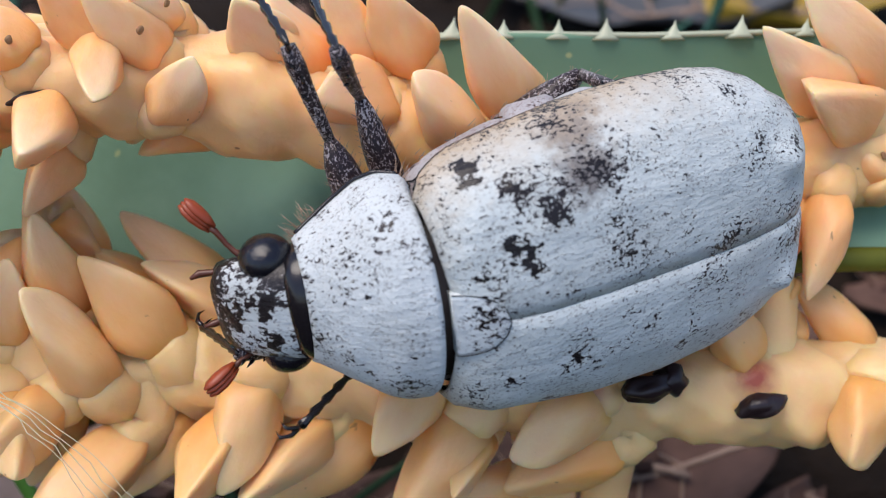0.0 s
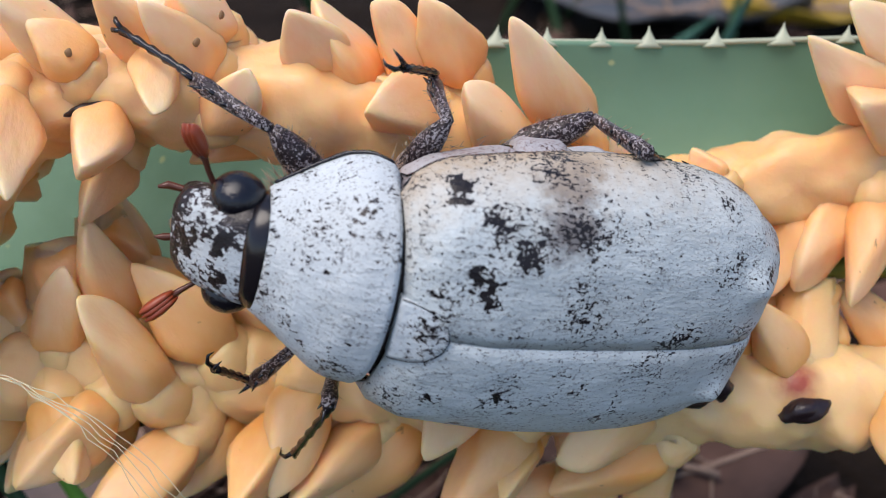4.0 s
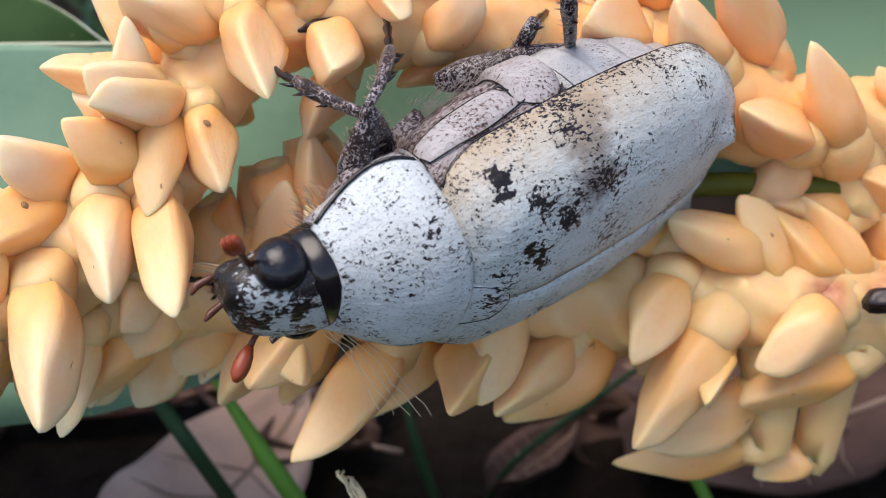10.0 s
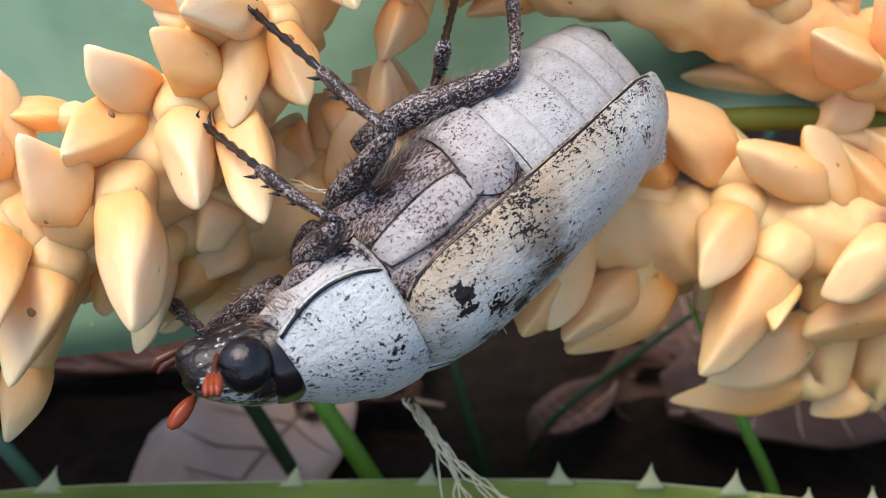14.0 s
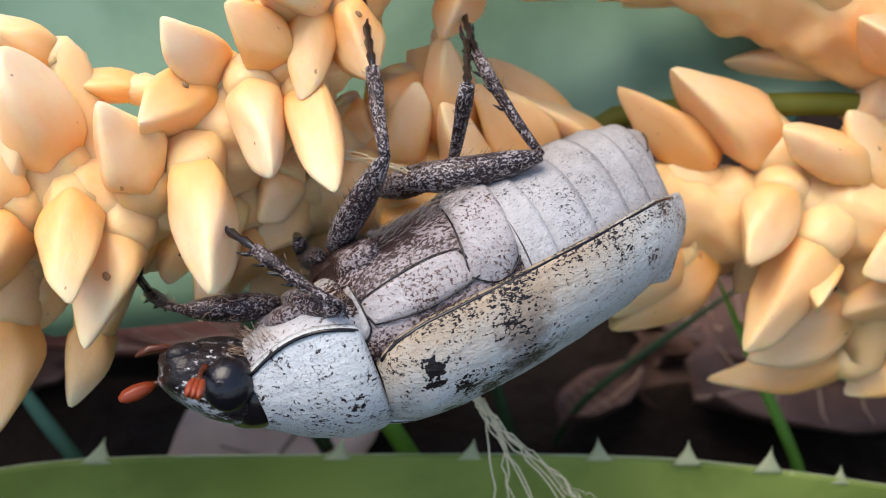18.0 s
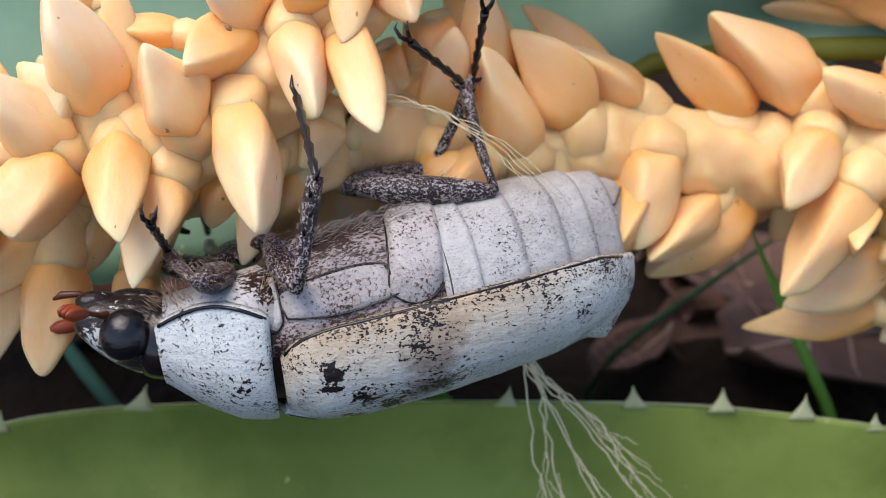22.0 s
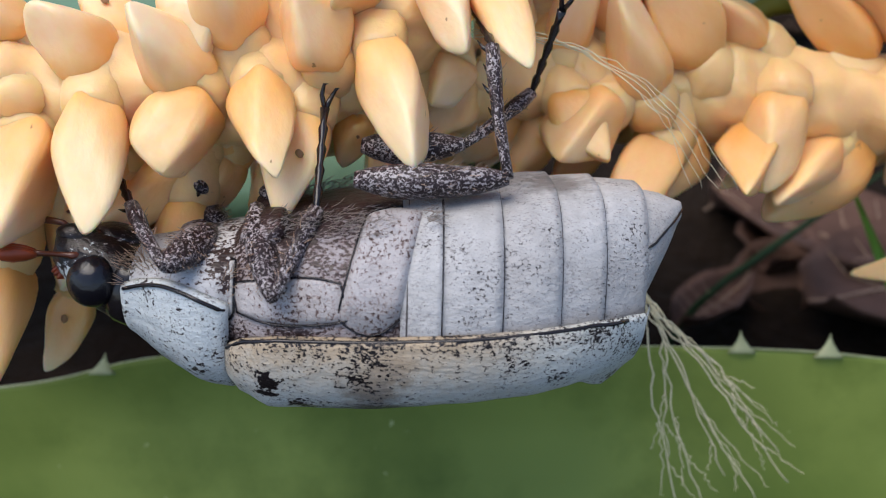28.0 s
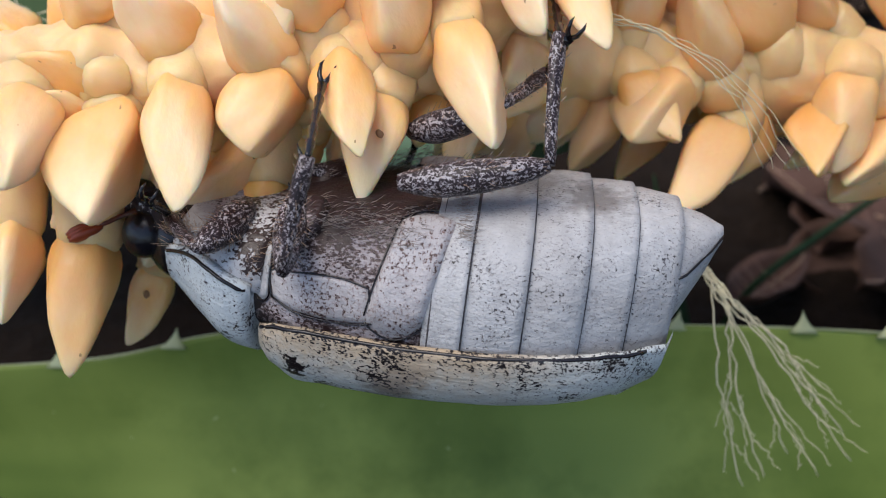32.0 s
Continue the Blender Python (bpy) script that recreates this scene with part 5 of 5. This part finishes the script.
# seconds; knee, ankle and claw in the beetle's own millimetres
STEPS = {
    "fore_right": [
        (0, 4.3, -9.9, -7.7, 6.3, -17.7, -7.0, 7.3, -21.4, -14.5),
        (1, 6.8, -9.3, -2.7, 10.4, -10.8, -9.7, 14.8, -14.4, -3.4),
        (2, 8.7, -8.6, -5.5, 13.7, -10.3, -11.5, 16.4, -14.8, -4.9),
        (4.5, 9.5, -8.2, -5.5, 14.9, -7.3, -11.3, 21.0, -7.0, -17.2),
        (5, 9.3, -8.9, -4.8, 13.6, -5.5, -10.6, 20.6, -6.5, -6.0),
        (6, 5.6, -10.0, -4.5, 9.6, -7.8, -11.1, 16.5, -9.4, -6.4),
        (7, 3.2, -9.4, -2.5, 5.0, -11.0, -10.1, 11.6, -14.3, -5.9),
        (7.5, 8.9, -7.4, -8.1, 16.5, -8.6, -10.5, 21.7, -10.0, -17.1),
        (8, 5.7, -9.5, -2.2, 10.5, -6.8, -8.0, 15.4, -5.6, -14.8),
        (9, 2.9, -10.1, -5.4, 6.1, -8.0, -12.5, 13.0, -11.4, -9.0),
        (10, 2.8, -9.7, -6.0, 4.6, -7.2, -13.4, 6.0, -4.4, -21.3),
        (11, 8.1, -9.7, -4.6, 13.8, -9.6, -10.2, 16.8, -7.6, -17.9),
        (12, 6.2, -9.8, -8.0, 9.1, -6.7, -14.8, 8.3, -1.2, -21.2),
        (13, 6.0, -10.0, -7.7, 7.8, -5.6, -14.1, 7.0, 0.7, -19.8),
        (14, 1.8, -9.4, -6.5, 2.8, -5.4, -13.3, 2.3, -0.0, -19.9),
        (16.5, 3.6, -9.8, -4.8, 7.9, -7.0, -10.9, 9.8, -1.1, -16.7),
        (18, 2.2, -8.9, -4.0, 6.0, -6.3, -10.4, 8.5, -0.6, -16.3),
        (19, 2.7, -8.7, -4.2, 4.6, -5.0, -11.0, 7.0, -0.1, -17.6),
        (20, 2.0, -8.5, -4.2, 3.8, -4.9, -11.1, 6.9, -0.3, -17.5),
        (21, 1.5, -8.9, -5.8, 1.2, -5.0, -12.7, 3.8, 0.6, -18.6),
        (22, 6.2, -9.5, -5.6, 7.5, -2.1, -8.4, 9.0, -10.1, -10.8),
        (23, 6.4, -9.5, -5.1, 11.2, -4.5, -9.1, 17.0, 0.2, -13.1),
        (24, 4.8, -9.6, -6.2, 8.2, -4.1, -10.9, 12.5, 0.2, -16.8),
        (25, 3.8, -9.3, -5.3, 8.2, -4.5, -10.0, 13.0, 1.2, -14.0),
        (28, 4.6, -9.3, -5.6, 8.6, -2.9, -8.6, 12.6, 3.6, -12.2),
        (29, 7.4, -9.2, -4.7, 12.1, -2.7, -4.7, 16.9, 4.3, -4.9),
        (30, 6.3, -8.8, -5.0, 9.6, -1.6, -5.9, 9.2, -8.5, -10.9),
        (31, 7.1, -9.1, -5.7, 11.7, -2.6, -4.7, 10.8, -10.1, -8.7),
        (32, 5.1, -9.4, -6.0, 9.7, -2.9, -5.1, 8.7, -9.8, -9.9),
    ],
    "mid_right": [
        (0, 1.1, -12.0, -9.9, 3.5, -17.5, -3.9, 3.1, -20.4, -13.5),
        (1, -3.4, -12.1, -5.9, -1.2, -16.4, 1.2, -0.7, -16.9, -8.8),
        (2, -2.7, -11.8, -4.7, -4.2, -13.1, -13.0, 0.7, -16.5, -4.9),
        (4.5, -2.8, -11.4, -4.0, -3.1, -11.8, -12.5, 2.7, -14.3, -4.7),
        (5, -3.4, -11.6, -4.6, 2.0, -14.8, 1.2, 1.9, -13.9, -8.8),
        (6, 1.7, -11.7, -6.7, 6.5, -16.6, -1.6, 5.8, -18.5, -11.4),
        (7, 1.6, -10.6, -3.9, -0.7, -12.0, -11.9, 6.4, -16.7, -6.6),
        (7.5, -1.0, -12.5, -9.3, 4.3, -15.7, -3.3, 3.2, -18.7, -12.8),
        (8, 0.1, -12.3, -7.1, 4.6, -16.8, -1.5, 2.5, -19.2, -10.9),
        (9, 3.0, -10.0, -4.4, -2.1, -12.5, -10.7, 1.3, -19.2, -4.1),
        (10, 3.2, -10.7, -6.0, -2.6, -9.2, -12.0, -7.3, -8.0, -20.8),
        (11, -4.3, -12.0, -6.2, -5.6, -7.1, -13.1, -6.1, -1.9, -21.6),
        (12, -5.9, -11.6, -7.9, -9.4, -7.6, -14.6, -15.2, -2.3, -20.7),
        (13, -0.7, -12.2, -10.7, -1.1, -7.0, -17.4, -1.5, -0.8, -25.2),
        (14, -4.4, -12.2, -9.4, -4.8, -7.9, -16.8, -5.6, -2.8, -25.3),
        (16.5, -5.6, -11.2, -11.3, -8.2, -7.6, -18.6, -11.9, -1.8, -25.8),
        (18, -4.7, -10.6, -13.3, -7.7, -7.6, -20.7, -11.5, -2.5, -28.4),
        (19, -5.9, -9.8, -13.4, -9.4, -6.2, -20.3, -7.6, -15.7, -23.0),
        (20, -6.0, -10.1, -13.0, -9.8, -8.4, -20.5, -8.4, -18.1, -22.5),
        (21, -0.2, -11.5, -4.3, -2.3, -12.9, -12.4, -4.7, -8.9, -21.3),
        (22, -0.6, -11.3, -3.9, -3.0, -12.7, -11.9, -3.8, -6.9, -20.0),
        (23, -4.1, -12.1, -6.5, -8.2, -10.4, -13.7, -9.7, -4.8, -21.8),
        (24, -7.4, -10.6, -8.7, -13.0, -7.8, -14.4, -15.5, -1.0, -21.4),
        (25, -7.1, -10.8, -8.6, -12.5, -8.9, -14.9, -14.2, -1.3, -21.2),
        (28, -3.2, -11.4, -4.2, -5.7, -5.0, -9.1, -6.0, 1.2, -17.0),
        (29, -3.8, -11.5, -4.5, -5.7, -3.8, -7.6, -7.2, -2.4, -17.4),
        (30, -3.0, -12.0, -5.5, -5.7, -5.1, -9.6, -5.6, 1.0, -17.5),
        (31, -4.6, -11.7, -5.5, -7.1, -4.9, -10.0, -6.7, 1.2, -17.9),
        (32, -2.0, -12.4, -6.7, -2.8, -9.0, -14.4, -1.9, 0.5, -17.5),
    ],
    "hind_right": [
        (0, -17.4, -10.4, -9.7, -17.3, -11.1, 0.8, -24.2, -7.2, -5.3),
        (1, -17.7, -10.2, -9.8, -18.5, -10.7, 0.7, -25.2, -7.2, -5.9),
        (2, -17.4, -10.7, -10.4, -17.9, -11.5, 0.1, -24.5, -7.7, -6.4),
        (4.5, -16.3, -11.8, -10.1, -15.4, -14.5, 0.0, -23.3, -12.2, -5.6),
        (5, -14.8, -13.0, -9.9, -11.0, -19.1, -2.2, -4.4, -22.4, 4.6),
        (6, -16.2, -10.8, -7.6, -16.7, -19.0, -1.1, -9.7, -22.3, 5.2),
        (7, -16.8, -9.8, -7.2, -22.4, -14.7, 0.2, -16.9, -18.6, 7.6),
        (7.5, -16.1, -10.8, -7.4, -19.0, -15.4, 1.5, -14.8, -17.1, 10.4),
        (8, -12.9, -13.1, -7.6, -13.4, -16.5, 2.3, -18.8, -19.7, -5.4),
        (9, -14.5, -10.8, -7.6, -11.6, -18.9, -2.3, -17.8, -20.6, -9.9),
        (10, -17.5, -8.7, -7.3, -12.1, -17.4, -5.0, -18.5, -14.5, -12.1),
        (11, -17.0, -10.0, -7.9, -25.9, -8.0, -13.1, -20.4, -16.3, -13.5),
        (12, -16.5, -9.1, -6.1, -21.5, -4.2, -13.8, -16.7, -12.8, -15.4),
        (13, -12.8, -11.5, -5.1, -18.3, -7.5, -13.1, -25.3, -2.7, -18.4),
        (14, -17.6, -9.8, -8.7, -25.0, -5.7, -14.9, -19.6, -14.0, -16.3),
        (16.5, -18.1, -9.9, -11.0, -22.6, -4.5, -18.9, -17.9, -13.2, -20.7),
        (18, -18.2, -9.2, -9.5, -17.4, -6.7, -19.6, -21.4, -0.3, -26.2),
        (19, -18.6, -8.2, -9.2, -15.4, -3.3, -17.9, -10.2, -10.2, -22.8),
        (20, -18.4, -7.3, -7.7, -16.4, -3.2, -17.2, -10.3, -10.0, -21.4),
        (21, -17.9, -7.8, -7.0, -16.8, -3.5, -16.6, -9.8, -8.1, -22.0),
        (22, -18.9, -7.8, -9.4, -19.1, -4.3, -19.2, -12.1, -10.6, -22.5),
        (23, -18.1, -7.1, -7.0, -25.3, -3.9, -13.9, -30.6, -2.4, -22.3),
        (24, -17.8, -8.3, -7.4, -18.8, -6.3, -17.6, -19.1, 2.5, -22.4),
        (25, -19.1, -6.2, -8.4, -18.8, -1.7, -17.9, -18.8, 7.6, -21.6),
        (28, -20.0, -5.1, -11.9, -18.7, -0.5, -21.2, -17.4, 8.9, -24.4),
        (29, -20.0, -4.9, -12.8, -18.7, 0.7, -21.6, -18.3, 10.2, -24.7),
        (30, -20.0, -5.2, -13.2, -17.9, 0.7, -21.6, -16.9, 10.5, -23.1),
        (31, -20.0, -4.9, -13.4, -18.4, 0.8, -22.1, -17.4, 10.3, -25.0),
        (32, -20.0, -3.9, -14.1, -19.5, 2.7, -22.2, -18.8, 12.6, -24.0),
    ],
    "fore_left": [
        (0, 9.1, 7.3, -8.9, 14.4, 3.8, -4.0, 16.6, 4.9, -12.2),
        (2, 9.2, 7.9, -6.4, 16.7, 10.3, -7.5, 22.0, 15.2, -12.0),
        (4.5, 3.8, 9.5, -3.9, 6.0, 16.5, -7.0, 7.2, 15.6, 1.4),
        (5, 7.3, 8.9, -7.8, 12.9, 6.0, -2.9, 12.0, 7.4, -11.3),
        (6, 7.5, 9.4, -6.4, 11.9, 15.4, -9.3, 15.2, 22.7, -12.2),
        (7, 4.6, 9.3, -8.0, 11.3, 10.3, -12.2, 14.7, 10.1, -4.4),
        (7.5, 3.6, 9.1, -8.1, 11.2, 7.8, -10.3, 15.6, 11.1, -16.8),
        (8, 4.1, 9.6, -5.4, 6.8, 11.3, -12.8, 15.0, 10.3, -14.9),
        (9, 11.1, 6.6, -5.2, 13.6, 10.4, -11.8, 18.5, 14.5, -17.4),
        (11, 9.9, 7.8, -7.1, 8.6, 14.4, -11.3, 13.0, 7.9, -14.4),
        (12, 7.6, 8.6, -7.9, 6.1, 13.3, -14.2, 8.8, 5.7, -16.6),
        (13, 6.3, 9.4, -6.4, 8.9, 2.3, -9.0, 6.7, 7.9, -15.1),
        (14, 10.4, 7.3, -6.5, 9.9, 13.7, -11.2, 12.8, 5.9, -12.9),
        (16.5, 10.9, 4.1, -8.7, 13.1, 10.1, -13.5, 14.8, 1.9, -15.2),
        (18, 11.2, 3.9, -8.5, 12.2, 11.4, -11.2, 13.6, 3.1, -12.6),
        (19, 10.2, 3.8, -9.1, 12.6, 10.5, -12.8, 13.6, 2.1, -14.1),
        (20, 10.5, 3.4, -8.8, 12.7, 10.0, -12.7, 13.6, 1.6, -13.3),
        (21, 10.4, 3.5, -9.4, 8.4, 10.7, -12.3, 6.8, 2.4, -12.6),
        (23, 4.6, 10.3, -6.6, 4.4, 2.7, -9.2, 5.5, 10.9, -11.3),
        (24, 5.1, 9.8, -8.6, 4.8, 3.0, -12.8, 6.6, 10.0, -17.4),
        (25, 5.9, 9.8, -8.2, 6.1, 2.8, -12.2, 9.7, 10.0, -14.9),
        (28, 5.4, 9.8, -5.0, 4.5, 2.8, -8.8, 6.5, 11.0, -9.2),
        (30, 4.8, 10.9, -4.4, 4.3, 4.3, -8.9, 6.5, 12.4, -8.0),
        (31, 5.1, 10.5, -5.7, 4.2, 3.5, -9.3, 6.2, 11.7, -8.5),
        (32, 5.1, 10.5, -5.7, 4.2, 3.5, -9.3, 6.2, 11.7, -8.5),
    ],
    "mid_left": [
        (0, 0.3, 12.4, -8.6, 5.7, 7.7, -3.9, 12.4, 6.7, 3.5),
        (1, 0.5, 12.1, -10.3, 4.9, 8.5, -4.0, 9.7, 6.2, 4.5),
        (2, 0.3, 12.2, -7.0, 2.4, 8.6, 0.4, 6.8, 5.0, 8.7),
        (4.5, 0.5, 11.8, -5.6, 2.2, 11.3, 2.7, 0.7, 21.0, 1.0),
        (5, -1.3, 12.6, -8.1, -0.8, 14.0, 0.3, 1.5, 13.9, 10.0),
        (6, -1.8, 12.5, -7.4, -1.6, 12.0, 1.1, -6.4, 20.6, -0.6),
        (7, -2.3, 12.4, -10.1, -4.3, 13.7, -2.0, -0.6, 15.9, 7.0),
        (7.5, -2.2, 11.7, -12.4, -3.8, 13.1, -4.2, -0.1, 16.8, 4.3),
        (8, 0.3, 12.2, -7.0, 4.3, 14.4, 0.2, 2.6, 23.4, -3.8),
        (9, 0.1, 12.3, -7.1, 7.0, 12.1, -2.1, 8.7, 19.7, -8.4),
        (11, 4.7, 6.8, -3.1, 6.5, 14.9, -4.6, 6.7, 23.1, -10.4),
        (13, 0.8, 12.2, -7.7, -2.4, 19.1, -11.4, 1.2, 9.9, -12.6),
        (16.5, -2.5, 12.5, -7.1, -0.1, 4.6, -9.1, -2.9, 13.8, -11.6),
        (19, -2.3, 12.3, -10.4, -0.3, 4.2, -11.5, -1.9, 13.4, -15.0),
        (21, 2.8, 11.3, -8.9, 2.3, 19.4, -11.4, 3.7, 9.6, -12.6),
        (25, -0.0, 12.4, -7.3, 1.3, 20.7, -7.9, 0.9, 11.3, -11.2),
        (32, -7.1, 9.8, -4.5, -7.1, 18.2, -3.3, -8.7, 10.2, -9.1),
    ],
    "hind_left": [
        (0, -13.9, -3.1, -12.0, -15.9, -6.8, -4.1, -21.8, -2.4, -10.8),
        (9, -13.5, -3.2, -11.2, -16.7, -10.9, -7.8, -24.8, -10.5, -13.7),
        (11, -15.5, -1.2, -11.4, -12.4, -9.7, -10.9, -19.1, -3.3, -14.6),
        (12, -15.5, -1.1, -11.2, -14.9, -10.1, -11.0, -22.8, -4.6, -13.7),
        (14, -15.9, -0.8, -12.1, -13.9, -9.4, -13.4, -21.3, -4.2, -17.7),
        (16.5, -15.8, -0.8, -13.3, -17.3, -9.4, -15.5, -24.3, -3.7, -19.8),
        (18, -13.0, -3.6, -11.7, -13.1, -11.2, -16.5, -18.4, -4.6, -21.9),
        (19, -16.4, 0.3, -12.7, -17.2, -7.7, -16.8, -22.2, -3.2, -24.2),
        (20, -16.6, 0.8, -11.8, -18.3, -6.3, -17.1, -17.5, -15.3, -21.4),
        (21, -16.2, 0.3, -14.2, -17.9, -2.2, -22.6, -14.5, -10.5, -27.1),
        (22, -16.6, 0.7, -12.9, -20.7, -2.6, -20.2, -19.3, -11.5, -24.4),
        (23, -12.7, -3.8, -11.8, -14.8, -11.3, -16.3, -19.4, -4.4, -21.9),
        (24, -15.7, -1.1, -12.5, -22.4, 3.4, -16.6, -23.7, -6.4, -18.0),
        (25, -15.5, -1.4, -12.5, -21.3, 4.4, -16.2, -23.9, -5.1, -18.0),
        (28, -17.1, 2.9, -12.9, -23.1, 8.5, -16.6, -24.8, 3.3, -24.9),
        (29, -17.1, 2.9, -12.8, -23.1, 7.1, -18.0, -23.1, -0.4, -24.7),
        (30, -16.9, 3.0, -14.0, -21.7, 8.5, -19.2, -20.7, 0.3, -24.9),
        (31, -15.3, -1.6, -13.1, -22.3, 3.3, -15.7, -28.1, 8.0, -22.4),
        (32, -15.5, 0.7, -16.4, -19.2, 8.8, -17.3, -20.4, 0.7, -23.1),
    ],
}


# seconds; where each antenna points, in the head's own directions
FEELERS = {
    -1: [(0, 0.59, -0.79, -0.16), (2, 0.44, -0.9, 0.02), (5, 0.33, -0.83, 0.44), (6, 0.5, -0.76, 0.42), (8, 0.33, -0.9, 0.28), (11, 0.16, -0.97, 0.19), (12, 0.2, -0.95, 0.24),
         (13, 0.23, -0.95, 0.22), (14, 0.19, -0.86, 0.47), (18, 0.27, -0.89, 0.36), (20, 0.25, -0.84, 0.48), (21, 0.16, -0.94, 0.32), (25, 0.83, -0.26, -0.49), (30, 0.48, -0.72, 0.49), (32, 0.33, -0.86, 0.38)],
    1: [(0, 0.75, 0.32, 0.58), (1, 0.85, 0.3, 0.44), (2, 0.71, 0.38, 0.59), (5, 0.58, 0.67, 0.45), (6, 0.46, 0.74, 0.49), (8, 0.56, 0.68, 0.47), (11, 0.78, 0.07, 0.62), (12, 0.87, 0.2, 0.44),
        (13, 0.78, 0.2, 0.59), (14, 0.84, -0.06, 0.54), (18, 0.91, 0.05, 0.4), (20, 0.91, -0.28, 0.32), (21, 0.96, -0.21, 0.21), (24, 0.68, -0.54, 0.5), (25, 0.61, -0.55, 0.57), (30, 0.41, -0.75, 0.52), (32, 0.41, -0.75, 0.52)],
}


def along(a, b, up):
    """A pose at a, its +x towards b."""
    x = (b - a).normalized()
    y = up.cross(x).normalized()
    m = Matrix((x, y, x.cross(y))).transposed().to_4x4()
    m.translation = a * 0.001
    return m


def bent(pitch, yaw):
    return Matrix.Rotation(radians(pitch), 4, "Y") @ Matrix.Rotation(radians(yaw), 4, "Z")


def motions():
    walk(beetle, [(t, staged(*row)) for t, *row in BEETLE])
    neck = Matrix.Translation((0.0085, 0, -0.001))
    body = [(t, bent(a, b)) for t, a, b, c, d in NECK]
    walk(shield_part, body)
    walk(under_part, body)
    walk(head_part, [(t, bent(a, b) @ neck @ bent(c, d) @ neck.inverted()) for t, a, b, c, d in NECK])
    for side, rows in FEELERS.items():
        root = Vector((12.8, side * 3.2, -2.6))
        walk(feelers[side], [(t, along(root, root + Vector(d), Vector((0.3, side * 0.2, 0.9)))) for t, *d in rows])
    for key, rows in STEPS.items():
        hip, neck_turn = Vector(LEGS[key][0]), [(t, a, b) for t, a, b, c, d in NECK]
        side = -1 if "right" in key else 1
        poses = ([], [], [])
        for t, *v in rows:
            h = hip
            if key.startswith("fore"):
                a = np.interp(t, [r[0] for r in NECK], [r[1] for r in NECK])
                b = np.interp(t, [r[0] for r in NECK], [r[2] for r in NECK])
                h = bent(a, b).to_3x3() @ hip
            knee = Vector(v[0:3])
            joints = [knee - (knee - h).normalized() * LEGS[key][1], knee, Vector(v[3:6]), Vector(v[6:9])]
            for piece, (a, b) in zip(poses, zip(joints, joints[1:])):
                piece.append((t, along(a, b, Vector((0.35, side * 0.15, 0.92)))))
        for ob, piece in zip(limbs[key], poses):
            walk(ob, piece)


motions()
